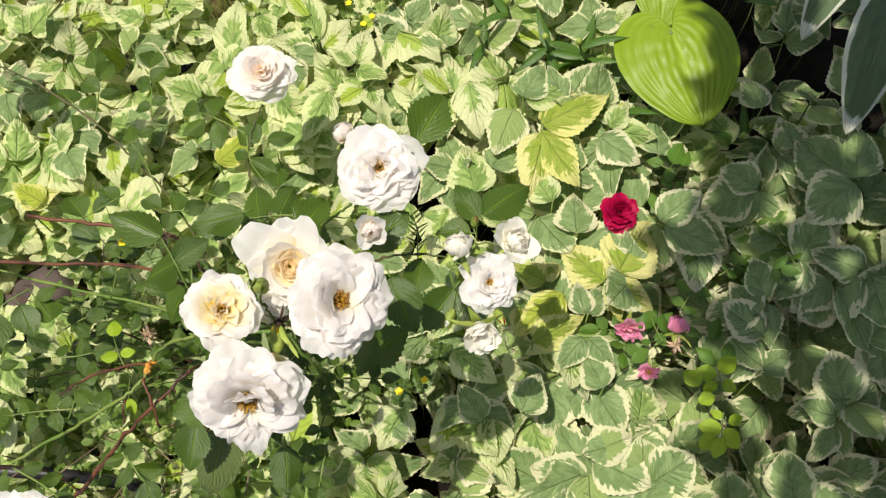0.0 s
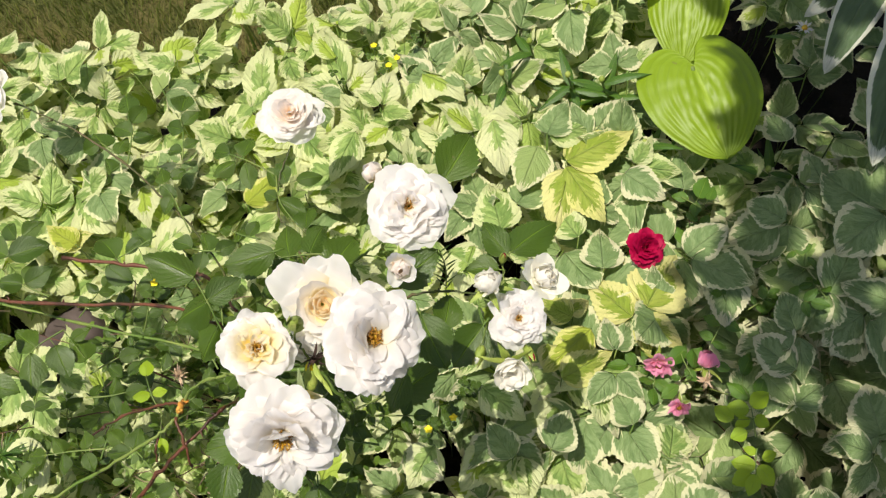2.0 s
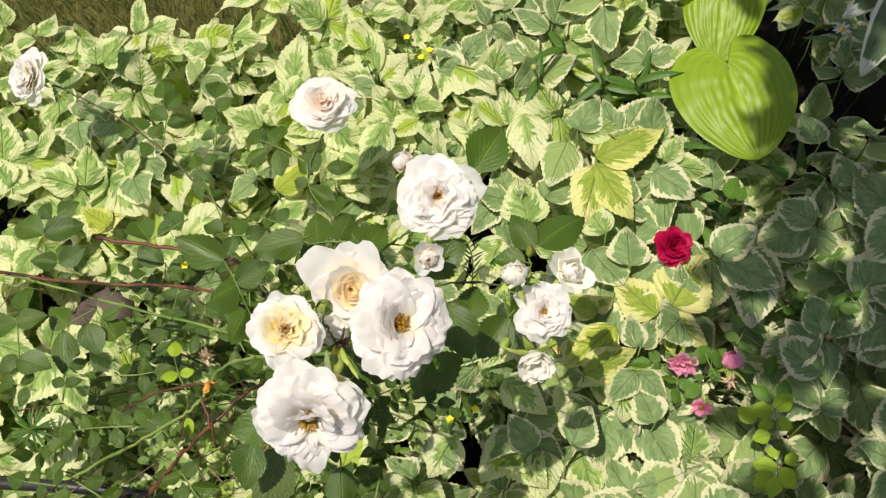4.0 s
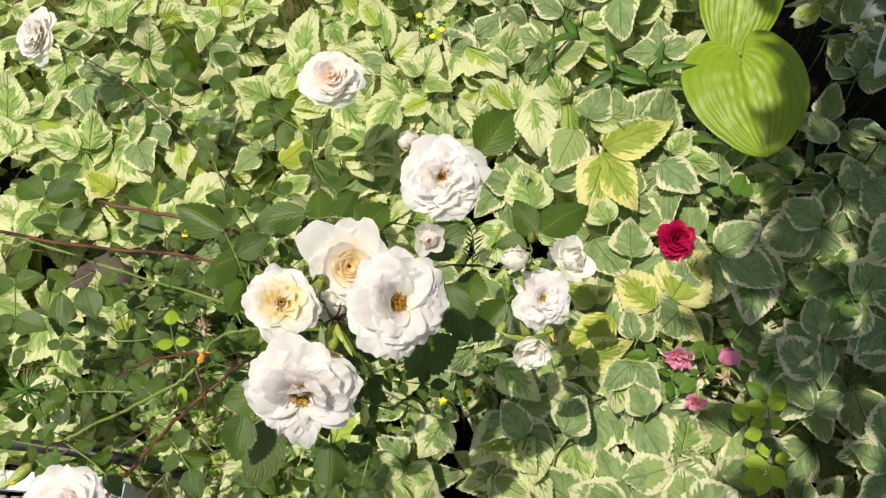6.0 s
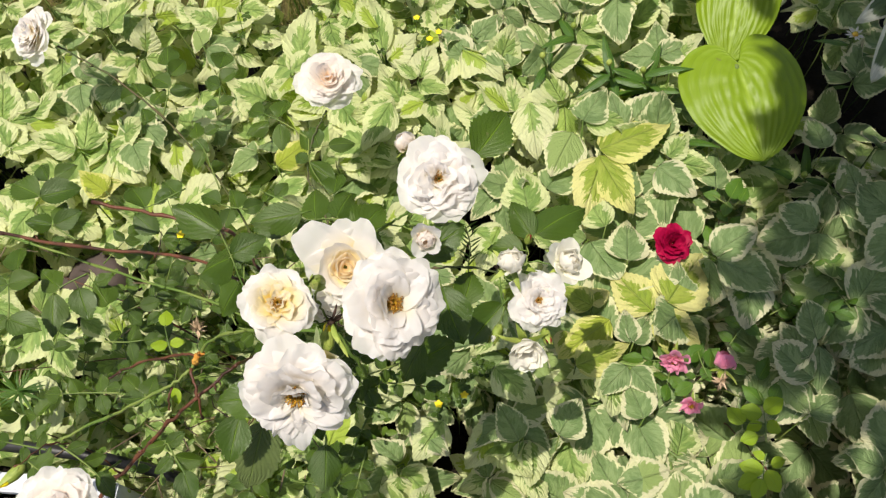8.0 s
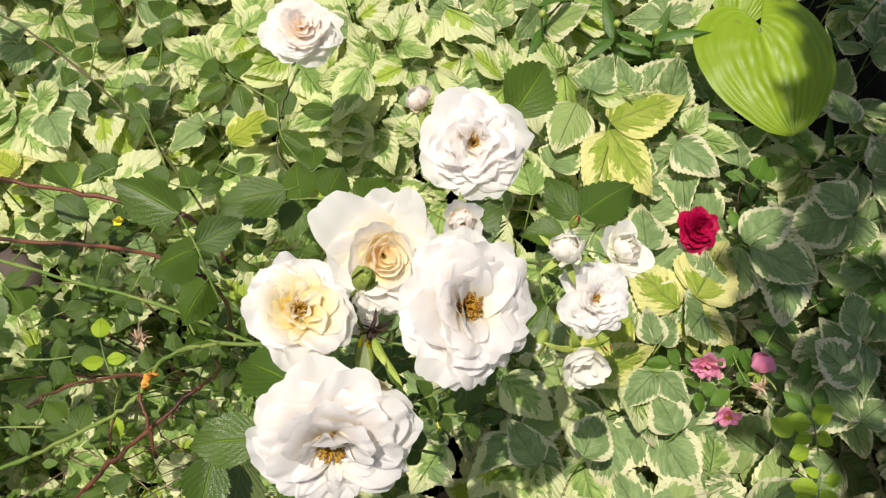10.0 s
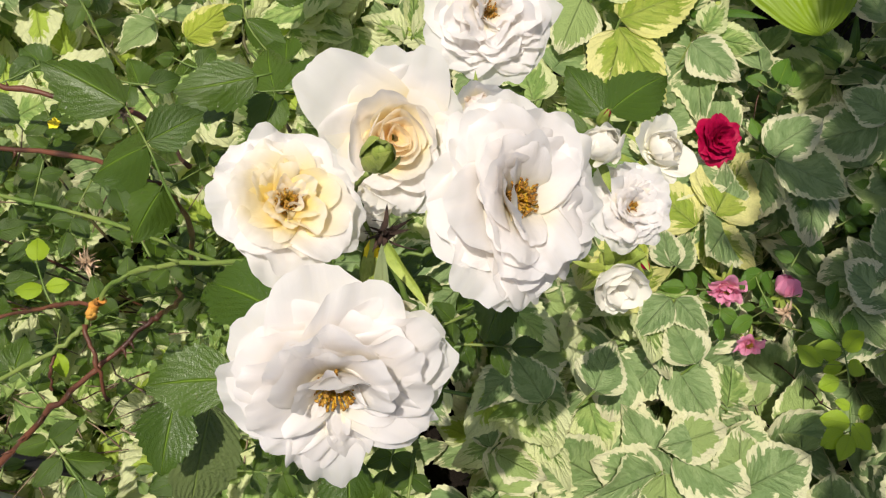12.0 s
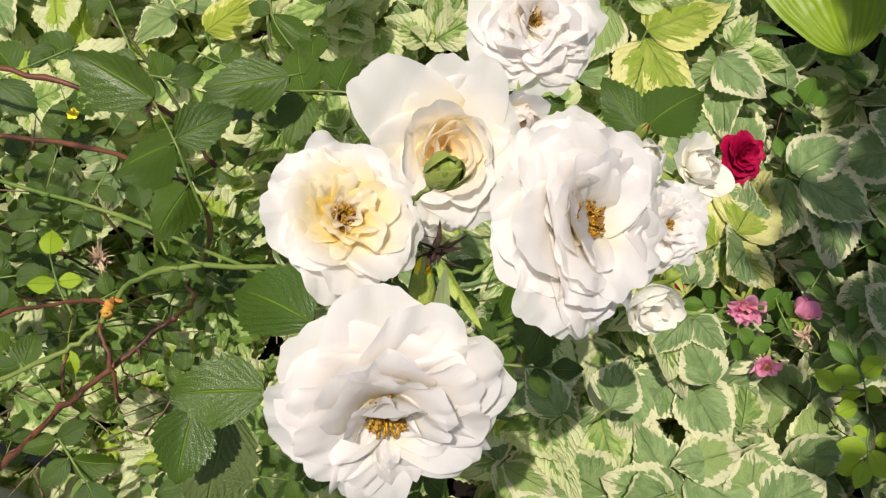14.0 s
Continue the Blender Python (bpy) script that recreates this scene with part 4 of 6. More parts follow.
cane(rose, [(-0.469, 0.114, 0.400), (-0.395, 0.173, 0.460), (-0.350, 0.205, 0.500), (-0.314, 0.228, 0.525), (-0.279, 0.268, 0.525)], 0.0050, 0.0032, CANE_RED, 6, thorns=7, label="thick red-brown cane")
cane(rose, [(-0.320, 0.254, 0.545), (-0.310, 0.230, 0.540), (-0.307, 0.209, 0.512)], 0.0030, 0.0022, CANE_RED, 7, name="spur", label="forked red spur")
cane(rose, [(-0.342, 0.236, 0.535), (-0.344, 0.224, 0.528), (-0.345, 0.214, 0.518)], 0.0022, 0.0014, CANE_RED, 8, name="spur")
cane(rose, [(-0.657, 0.754, 0.485), (-0.577, 0.717, 0.470), (-0.489, 0.659, 0.460), (-0.405, 0.580, 0.460), (-0.350, 0.517, 0.470), (-0.286, 0.425, 0.500)], 0.0022, 0.0030, CANE_DARK, 9, thorns=4)
cane(rose, [(-0.229, 0.631, 0.515), (-0.245, 0.591, 0.500), (-0.244, 0.540, 0.490), (-0.225, 0.510, 0.490), (-0.195, 0.444, 0.500)], 0.0018, 0.0024, CANE_DARK, 10, name="flower_stalk")
cane(rose, [(0.019, 0.364, 0.600), (-0.018, 0.373, 0.590), (-0.056, 0.373, 0.585), (-0.108, 0.360, 0.560)], 0.0020, 0.0026, CANE_DARK, 11, name="flower_stalk")
cane(rose, [(0.044, 0.397, 0.605), (0.043, 0.375, 0.600), (0.029, 0.359, 0.590), (0.013, 0.372, 0.590)], 0.0011, 0.0014, CANE_GREEN, 12, name="flower_stalk")
cane(rose, [(0.080, 0.376, 0.590), (0.055, 0.384, 0.590), (0.019, 0.371, 0.590)], 0.0011, 0.0014, CANE_GREEN, 13, name="flower_stalk")
cane(rose, [(0.044, 0.287, 0.600), (0.040, 0.300, 0.600), (0.024, 0.324, 0.595), (0.015, 0.364, 0.592)], 0.0011, 0.0015, CANE_GREEN, 14, name="flower_stalk")
cane(rose, [(0.016, 0.300, 0.605), (0.021, 0.322, 0.600), (0.016, 0.350, 0.595)], 0.0010, 0.0012, CANE_GREEN, 15, name="flower_stalk")
cane(rose, [(0.066, 0.300, 0.605), (0.057, 0.314, 0.600), (0.024, 0.337, 0.595)], 0.0010, 0.0012, CANE_GREEN, 16, name="flower_stalk")
cane(rose, [(-0.113, 0.226, 0.850), (-0.117, 0.225, 0.825), (-0.109, 0.216, 0.800), (-0.093, 0.200, 0.770), (-0.092, 0.202, 0.720), (-0.139, 0.250, 0.600), (-0.215, 0.312, 0.450), (-0.334, 0.395, 0.200), (-0.413, 0.477, 0.020)], 0.0013, 0.0040, CANE_GREEN, 17, name="flower_stalk")
cane(rose, [(-0.067, 0.227, 0.815), (-0.088, 0.219, 0.790), (-0.107, 0.217, 0.790)], 0.0018, 0.0018, CANE_GREEN, 18, name="flower_stalk")
cane(rose, [(-0.127, 0.169, 0.800), (-0.118, 0.198, 0.785), (-0.108, 0.215, 0.790)], 0.0018, 0.0018, CANE_GREEN, 19, name="flower_stalk")
cane(rose, [(-0.147, 0.219, 0.825), (-0.128, 0.220, 0.800), (-0.109, 0.217, 0.795)], 0.0016, 0.0018, CANE_GREEN, 20, name="flower_stalk")
cane(rose, [(-0.120, 0.278, 0.775), (-0.118, 0.252, 0.775), (-0.111, 0.222, 0.785)], 0.0016, 0.0018, CANE_GREEN, 21, name="flower_stalk")
cane(rose, [(-0.054, 0.427, 0.675), (-0.087, 0.416, 0.630), (-0.115, 0.414, 0.600), (-0.173, 0.412, 0.520), (-0.279, 0.415, 0.300), (-0.394, 0.489, 0.020)], 0.0019, 0.0040, CANE_GREEN, 22, name="flower_stalk")
cane(rose, [(-0.061, 0.367, 0.660), (-0.082, 0.396, 0.630), (-0.108, 0.414, 0.605)], 0.0012, 0.0015, CANE_GREEN, 23, name="flower_stalk")
cane(rose, [(-0.208, 0.434, 0.570), (-0.166, 0.432, 0.580), (-0.117, 0.421, 0.590)], 0.0011, 0.0015, CANE_GREEN, 24, name="flower_stalk")
cane(rose, [(-0.264, 0.341, 0.600), (-0.266, 0.349, 0.500), (-0.332, 0.404, 0.250), (-0.408, 0.477, 0.020)], 0.0032, 0.0050, CANE_RED, 25)
cane(rose, [(-0.273, 0.264, 0.540), (-0.295, 0.326, 0.400), (-0.413, 0.477, 0.020)], 0.0032, 0.0050, CANE_RED, 26)
cane(rose, [(-0.137, 0.249, 0.700), (-0.204, 0.309, 0.500), (-0.304, 0.397, 0.250), (-0.398, 0.478, 0.020)], 0.0030, 0.0045, CANE_GREEN, 27)
cane(rose, [(-0.417, 0.112, 0.600), (-0.397, 0.119, 0.570), (-0.395, 0.158, 0.500)], 0.0016, 0.0022, CANE_GREEN, 28, name="flower_stalk")
cane(rose, [(-0.462, 0.129, 0.585), (-0.445, 0.159, 0.560), (-0.422, 0.162, 0.530), (-0.401, 0.149, 0.480)], 0.0012, 0.0018, CANE_RED, 29, name="flower_stalk")
cane(rose, [(-0.306, 0.405, 0.575), (-0.285, 0.370, 0.580), (-0.269, 0.346, 0.585)], 0.0011, 0.0014, CANE_GREEN, 30, name="flower_stalk")


# ---- rose leaves ----
RL = np.random.default_rng(71)
ROSE_LEAFLETS = [leaf_mesh("leaflet", ROSE_LEAF, RL, length=0.040, width=0.040 * w, belly=0.45, base=0.6, rows=23, half=3, teeth=0.05, taper=1.5,
                           fold=fo, droop=dr, wave=0.035, point=1.2) for w, fo, dr in
                 ((0.70, 0.35, 0.12), (0.76, -0.45, 0.15), (0.66, 0.40, 0.28), (0.72, -0.25, 0.06), (0.68, 0.60, 0.14), (0.78, -0.35, 0.22))]
YOUNG_LEAFLETS = [leaf_mesh("leaflet", YOUNG_LEAF, RL, length=0.030, width=0.030 * w, belly=0.48, base=0.6, rows=13, half=2, teeth=0.03,
                            fold=fo, droop=dr, wave=0.02) for w, fo, dr in ((0.75, 0.1, 0.1), (0.82, 0.25, 0.05), (0.70, 0.15, 0.2))]


def compound(bush, a, b, leaflets, seed, count=5, shapes=None, up=(0.05, -0.25, 1.0), mat=CANE_GREEN, local=True, full=0.31):
    """A pinnate leaf from a to b: a thin mid-stalk with leaflets in pairs and one at the tip."""
    rng = np.random.default_rng(seed)
    shapes = shapes or ROSE_LEAFLETS
    a, b = (at(a), at(b)) if local else (Vector(a), Vector(b))
    way = b - a
    total = way.length
    d = way.normalized()
    nrm = (Vector(up) + Vector(rng.normal(0, 0.22, 3))).normalized()
    side = d.cross(nrm).normalized()
    nrm = side.cross(d)
    mid = [a, a + way * 0.36 + nrm * total * 0.03, a + way * 0.68]
    v, f = tube_arrays(mid, [0.0011, 0.0008, 0.0006], 5)
    ob = part("leaf", mesh_of("stalk", v, f, mat), bush)
    base_len = 0.040 if shapes is ROSE_LEAFLETS else 0.030
    tip_len = total * full

    def lay(p, w, size):
        tilt = nrm + Vector(rng.normal(0, 0.20, 3))
        m = Matrix.Translation(p) @ laid(w, tilt) @ Matrix.Scale(size / base_len * rng.uniform(0.92, 1.08), 4)
        part("leaflet", shapes[int(rng.integers(len(shapes)))], ob, m=m)

    lay(mid[2], d, tip_len)
    pairs = (count - 1) // 2
    for k in range(pairs):
        t = 0.54 - 0.30 * k if pairs > 1 else 0.50
        p = a + way * t + nrm * total * 0.02
        for sgn in (1, -1):
            w = (d * (0.5 + rng.normal(0, 0.15)) + side * sgn).normalized()
            lay(p, w, tip_len * (0.92 - 0.12 * k))
    return ob


def single(bush, a, b, seed, shapes=None, up=(0.05, -0.3, 1.0), label=""):
    """One leaflet on a short stalk from a to its tip b."""
    rng = np.random.default_rng(seed)
    shapes = shapes or ROSE_LEAFLETS
    a, b = at(a), at(b)
    d = b - a
    v, f = tube_arrays([a - d * 0.18, a - d * 0.05, a + d * 0.05], 0.0008, 5)
    ob = part("leaf", mesh_of("stalk", v, f, CANE_GREEN), bush, label)
    m = Matrix.Translation(a) @ laid(d, Vector(up) + Vector(rng.normal(0, 0.15, 3))) @ Matrix.Scale(d.length / 0.040, 4)
    part("leaflet", shapes[int(rng.integers(len(shapes)))], ob, m=m)


for k, (a, b) in enumerate([
    ((0.053, 0.412, 0.600), (0.103, 0.459, 0.605)), ((0.050, 0.409, 0.600), (0.018, 0.445, 0.610)),
    ((0.040, 0.397, 0.590), (0.000, 0.403, 0.590)), ((-0.066, 0.348, 0.665), (-0.018, 0.378, 0.670)),
    ((-0.016, 0.464, 0.670), (0.021, 0.517, 0.680)), ((-0.036, 0.300, 0.700), (-0.017, 0.249, 0.680)),
    ((-0.022, 0.323, 0.600), (-0.010, 0.366, 0.600)), ((0.021, 0.328, 0.600), (-0.014, 0.287, 0.590)),
    ((-0.123, 0.146, 0.700), (-0.119, 0.106, 0.690)), ((-0.236, 0.193, 0.600), (-0.246, 0.146, 0.590)),
    ((-0.043, 0.228, 0.740), (-0.059, 0.195, 0.740)), ((-0.198, 0.405, 0.640), (-0.248, 0.383, 0.650))]):
    single(rose, a, b, 100 + k)
for k, (a, b) in enumerate([
    ((-0.180, 0.182, 0.700), (-0.231, 0.184, 0.692)), ((-0.160, 0.216, 0.705), (-0.206, 0.245, 0.692)), ((-0.103, 0.211, 0.720), (-0.146, 0.230, 0.720)),
    ((-0.132, 0.371, 0.660), (-0.109, 0.418, 0.650)), ((0.018, 0.398, 0.580), (0.057, 0.363, 0.570)),
    ((-0.003, 0.317, 0.560), (-0.041, 0.322, 0.560)), ((-0.066, 0.234, 0.660), (-0.019, 0.259, 0.660))]):
    single(rose, a, b, 130 + k)
def spray(bush, stalk, leaflets, seed, up=(0.05, -0.3, 1.0), shapes=None, long=0.040):
    """A rose leaf with its leaflets laid one by one along a thin stalk."""
    rng = np.random.default_rng(seed)
    pts = curve_points([at(p) for p in stalk], 5)
    v, f = tube_arrays(pts, [0.0012 - 0.0006 * k / len(pts) for k in range(len(pts))], 5)
    ob = part("leaf", mesh_of("stalk", v, f, CANE_GREEN), bush)
    for a, b in leaflets:
        a, b = at(a), at(b) + Vector((0, 0, rng.uniform(-0.008, 0.004)))
        d = b - a
        root = min(pts, key=lambda p: (p - a).length)
        v, f = tube_arrays([root, (root + a) / 2 + Vector((0, 0, 0.001)), a + d * 0.08], 0.0005, 4)
        part("stalklet", mesh_of("stalklet", v, f, CANE_GREEN), ob)
        m = Matrix.Translation(a) @ laid(d, Vector(up) + Vector(rng.normal(0, 0.20, 3))) @ Matrix.Scale(d.length / long, 4)
        some = shapes or ROSE_LEAFLETS
        part("leaflet", some[int(rng.integers(len(some)))], ob, m=m)


# leaves over the sunny ground cover and the shaded tangle
for k, (stalk, leaflets) in enumerate([
    ([(-0.245, 0.312, 0.615), (-0.253, 0.326, 0.632), (-0.262, 0.345, 0.648), (-0.282, 0.376, 0.645)],
     [((-0.262, 0.345, 0.646), (-0.314, 0.342, 0.624)), ((-0.280, 0.374, 0.646), (-0.331, 0.402, 0.665)), ((-0.263, 0.347, 0.648), (-0.227, 0.364, 0.660)), ((-0.254, 0.324, 0.630), (-0.283, 0.296, 0.605))]),
    ([(-0.115, 0.415, 0.600), (-0.167, 0.421, 0.600), (-0.215, 0.417, 0.600)],
     [((-0.215, 0.417, 0.600), (-0.267, 0.410, 0.600)), ((-0.193, 0.418, 0.600), (-0.210, 0.469, 0.600)), ((-0.192, 0.418, 0.600), (-0.203, 0.378, 0.600)), ((-0.171, 0.421, 0.600), (-0.162, 0.469, 0.600)), ((-0.161, 0.420, 0.600), (-0.113, 0.393, 0.600))]),
    ([(-0.250, 0.595, 0.500), (-0.240, 0.551, 0.500), (-0.203, 0.503, 0.500)],
     [((-0.244, 0.558, 0.500), (-0.209, 0.533, 0.500)), ((-0.234, 0.581, 0.500), (-0.248, 0.616, 0.500)), ((-0.222, 0.585, 0.500), (-0.189, 0.597, 0.500)), ((-0.204, 0.511, 0.500), (-0.206, 0.552, 0.500)), ((-0.246, 0.558, 0.500), (-0.265, 0.575, 0.500)), ((-0.203, 0.501, 0.500), (-0.176, 0.519, 0.500))]),
    ([(-0.253, 0.602, 0.490), (-0.293, 0.627, 0.490), (-0.323, 0.641, 0.490)],
     [((-0.312, 0.628, 0.490), (-0.342, 0.607, 0.490)), ((-0.298, 0.625, 0.490), (-0.285, 0.588, 0.490)), ((-0.321, 0.641, 0.490), (-0.351, 0.656, 0.490)), ((-0.301, 0.634, 0.490), (-0.296, 0.673, 0.490)), ((-0.267, 0.615, 0.490), (-0.247, 0.582, 0.490))]),
    ([(-0.368, 0.530, 0.470), (-0.402, 0.590, 0.470), (-0.420, 0.611, 0.470)],
     [((-0.422, 0.606, 0.470), (-0.397, 0.589, 0.470)), ((-0.402, 0.590, 0.470), (-0.415, 0.566, 0.470)), ((-0.416, 0.611, 0.470), (-0.430, 0.643, 0.470)), ((-0.389, 0.563, 0.470), (-0.369, 0.575, 0.470)), ((-0.408, 0.618, 0.470), (-0.387, 0.629, 0.470))]),
    ([(-0.312, 0.484, 0.500), (-0.334, 0.486, 0.500), (-0.350, 0.490, 0.500)],
     [((-0.327, 0.484, 0.500), (-0.343, 0.520, 0.500)), ((-0.349, 0.491, 0.500), (-0.378, 0.506, 0.500)), ((-0.319, 0.483, 0.500), (-0.293, 0.496, 0.500)), ((-0.334, 0.484, 0.500), (-0.340, 0.458, 0.500))]),
    ([(-0.262, 0.499, 0.500), (-0.286, 0.506, 0.500), (-0.302, 0.514, 0.500)],
     [((-0.290, 0.496, 0.500), (-0.298, 0.525, 0.500)), ((-0.278, 0.503, 0.500), (-0.266, 0.526, 0.500)), ((-0.302, 0.514, 0.500), (-0.322, 0.522, 0.500))]),
    ([(-0.556, 0.519, 0.520), (-0.574, 0.501, 0.520), (-0.579, 0.479, 0.520)],
     [((-0.579, 0.479, 0.520), (-0.533, 0.497, 0.520)), ((-0.579, 0.479, 0.520), (-0.625, 0.501, 0.520)), ((-0.575, 0.503, 0.520), (-0.597, 0.530, 0.520)), ((-0.568, 0.508, 0.520), (-0.543, 0.526, 0.520))]),
    ([(-0.519, 0.425, 0.510), (-0.545, 0.437, 0.510), (-0.558, 0.444, 0.510)],
     [((-0.555, 0.444, 0.510), (-0.520, 0.461, 0.510)), ((-0.558, 0.444, 0.510), (-0.596, 0.450, 0.510)), ((-0.534, 0.425, 0.510), (-0.553, 0.414, 0.510)), ((-0.554, 0.448, 0.510), (-0.550, 0.480, 0.510))]),
    ([(-0.566, 0.311, 0.520), (-0.575, 0.340, 0.520), (-0.581, 0.355, 0.520)],
     [((-0.581, 0.355, 0.520), (-0.547, 0.366, 0.520)), ((-0.581, 0.355, 0.520), (-0.618, 0.350, 0.520)), ((-0.576, 0.372, 0.520), (-0.588, 0.414, 0.520)), ((-0.567, 0.311, 0.520), (-0.523, 0.296, 0.520)), ((-0.568, 0.314, 0.520), (-0.586, 0.293, 0.520))]),
    ([(-0.497, 0.384, 0.500), (-0.522, 0.367, 0.500), (-0.533, 0.355, 0.500)],
     [((-0.533, 0.355, 0.500), (-0.522, 0.304, 0.500)), ((-0.503, 0.364, 0.500), (-0.483, 0.322, 0.500)), ((-0.460, 0.343, 0.500), (-0.488, 0.379, 0.500)), ((-0.485, 0.369, 0.500), (-0.464, 0.385, 0.500)), ((-0.527, 0.361, 0.500), (-0.566, 0.388, 0.500))]),
    ([(-0.405, 0.517, 0.490), (-0.432, 0.498, 0.490), (-0.452, 0.485, 0.490)],
     [((-0.452, 0.485, 0.490), (-0.482, 0.524, 0.490)), ((-0.425, 0.514, 0.490), (-0.447, 0.496, 0.490)), ((-0.465, 0.476, 0.490), (-0.428, 0.451, 0.490)), ((-0.410, 0.503, 0.490), (-0.440, 0.533, 0.490)), ((-0.400, 0.457, 0.490), (-0.418, 0.438, 0.490))]),
    ([(-0.480, 0.654, 0.460), (-0.501, 0.674, 0.460), (-0.527, 0.693, 0.460)],
     [((-0.519, 0.683, 0.460), (-0.548, 0.724, 0.460)), ((-0.501, 0.672, 0.460), (-0.491, 0.705, 0.460)), ((-0.501, 0.639, 0.460), (-0.516, 0.671, 0.460)), ((-0.527, 0.693, 0.460), (-0.560, 0.687, 0.460))]),
    ([(-0.480, 0.654, 0.460), (-0.483, 0.705, 0.460), (-0.497, 0.746, 0.460)],
     [((-0.493, 0.744, 0.460), (-0.513, 0.791, 0.460)), ((-0.487, 0.725, 0.460), (-0.469, 0.757, 0.460)), ((-0.481, 0.705, 0.460), (-0.513, 0.725, 0.460)), ((-0.480, 0.695, 0.460), (-0.453, 0.706, 0.460))]),
    ([(-0.396, 0.650, 0.470), (-0.402, 0.699, 0.470), (-0.410, 0.735, 0.470)],
     [((-0.410, 0.732, 0.470), (-0.410, 0.776, 0.470)), ((-0.404, 0.709, 0.470), (-0.382, 0.730, 0.470)), ((-0.402, 0.699, 0.470), (-0.431, 0.719, 0.470)), ((-0.397, 0.669, 0.470), (-0.377, 0.682, 0.470)), ((-0.398, 0.664, 0.470), (-0.424, 0.670, 0.470))]),
    ([(-0.356, 0.187, 0.480), (-0.338, 0.166, 0.480), (-0.325, 0.151, 0.480)],
     [((-0.329, 0.157, 0.480), (-0.314, 0.123, 0.480)), ((-0.343, 0.172, 0.480), (-0.310, 0.166, 0.480)), ((-0.345, 0.172, 0.480), (-0.361, 0.151, 0.480)), ((-0.356, 0.184, 0.480), (-0.335, 0.198, 0.480)), ((-0.357, 0.184, 0.480), (-0.381, 0.178, 0.480))]),
    ([(-0.362, 0.210, 0.480), (-0.388, 0.236, 0.480), (-0.409, 0.248, 0.480)],
     [((-0.406, 0.247, 0.480), (-0.433, 0.264, 0.480)), ((-0.392, 0.235, 0.480), (-0.389, 0.266, 0.480)), ((-0.395, 0.237, 0.480), (-0.424, 0.229, 0.480)), ((-0.375, 0.221, 0.480), (-0.364, 0.244, 0.480))]),
    ([(-0.415, 0.235, 0.500), (-0.455, 0.233, 0.500), (-0.489, 0.229, 0.500)],
     [((-0.486, 0.229, 0.500), (-0.517, 0.229, 0.500)), ((-0.465, 0.232, 0.500), (-0.482, 0.254, 0.500)), ((-0.465, 0.231, 0.500), (-0.465, 0.206, 0.500)), ((-0.438, 0.234, 0.500), (-0.448, 0.258, 0.500)), ((-0.438, 0.232, 0.500), (-0.428, 0.209, 0.500))]),
    ([(-0.444, 0.162, 0.550), (-0.407, 0.143, 0.550), (-0.388, 0.130, 0.550)],
     [((-0.393, 0.135, 0.550), (-0.372, 0.112, 0.550)), ((-0.411, 0.144, 0.550), (-0.388, 0.153, 0.550)), ((-0.412, 0.142, 0.550), (-0.413, 0.118, 0.550)), ((-0.433, 0.155, 0.550), (-0.413, 0.168, 0.550))]),
    ([(-0.455, 0.155, 0.550), (-0.482, 0.158, 0.550), (-0.502, 0.160, 0.550)],
     [((-0.499, 0.160, 0.550), (-0.529, 0.164, 0.550)), ((-0.482, 0.158, 0.550), (-0.496, 0.179, 0.550)), ((-0.480, 0.157, 0.550), (-0.480, 0.138, 0.550)), ((-0.463, 0.155, 0.550), (-0.474, 0.176, 0.550))]),
    ([(-0.296, 0.326, 0.500), (-0.312, 0.351, 0.500), (-0.322, 0.365, 0.500)],
     [((-0.321, 0.363, 0.500), (-0.331, 0.388, 0.500)), ((-0.312, 0.351, 0.500), (-0.292, 0.363, 0.500)), ((-0.312, 0.350, 0.500), (-0.336, 0.346, 0.500))]),
    ([(-0.462, 0.303, 0.480), (-0.434, 0.304, 0.480), (-0.413, 0.308, 0.480)],
     [((-0.414, 0.307, 0.480), (-0.390, 0.314, 0.480)), ((-0.430, 0.304, 0.480), (-0.428, 0.330, 0.480)), ((-0.430, 0.304, 0.480), (-0.420, 0.280, 0.480)), ((-0.451, 0.302, 0.480), (-0.451, 0.323, 0.480))]),
    ([(-0.552, 0.280, 0.490), (-0.569, 0.286, 0.490), (-0.584, 0.289, 0.490)],
     [((-0.581, 0.288, 0.490), (-0.609, 0.294, 0.490)), ((-0.569, 0.286, 0.490), (-0.574, 0.311, 0.490)), ((-0.567, 0.285, 0.490), (-0.567, 0.260, 0.490))]),
    ([(-0.473, 0.340, 0.460), (-0.454, 0.353, 0.460), (-0.440, 0.361, 0.460)],
     [((-0.441, 0.360, 0.460), (-0.416, 0.369, 0.460)), ((-0.454, 0.352, 0.460), (-0.462, 0.378, 0.460)), ((-0.454, 0.352, 0.460), (-0.433, 0.333, 0.460))]),
]):
    spray(rose, stalk, leaflets, 150 + k)
spray(rose, [(-0.368, 0.282, 0.47), (-0.379, 0.3, 0.48), (-0.391, 0.325, 0.48)],
      [((-0.391, 0.327, 0.48), (-0.396, 0.350, 0.48)), ((-0.382, 0.304, 0.48), (-0.404, 0.301, 0.48)), ((-0.381, 0.305, 0.48), (-0.363, 0.309, 0.48)), ((-0.367, 0.254, 0.47), (-0.359, 0.236, 0.465))], 190, shapes=YOUNG_LEAFLETS, long=0.030)
DRY_LEAF = plain_leaf("insect_eaten_leaf", (0.075, 0.115, 0.03), (0.15, 0.19, 0.06), 0.6, 0.2, 9.0, 0.5, (0.25, 0.36, 0.06), 0.006)
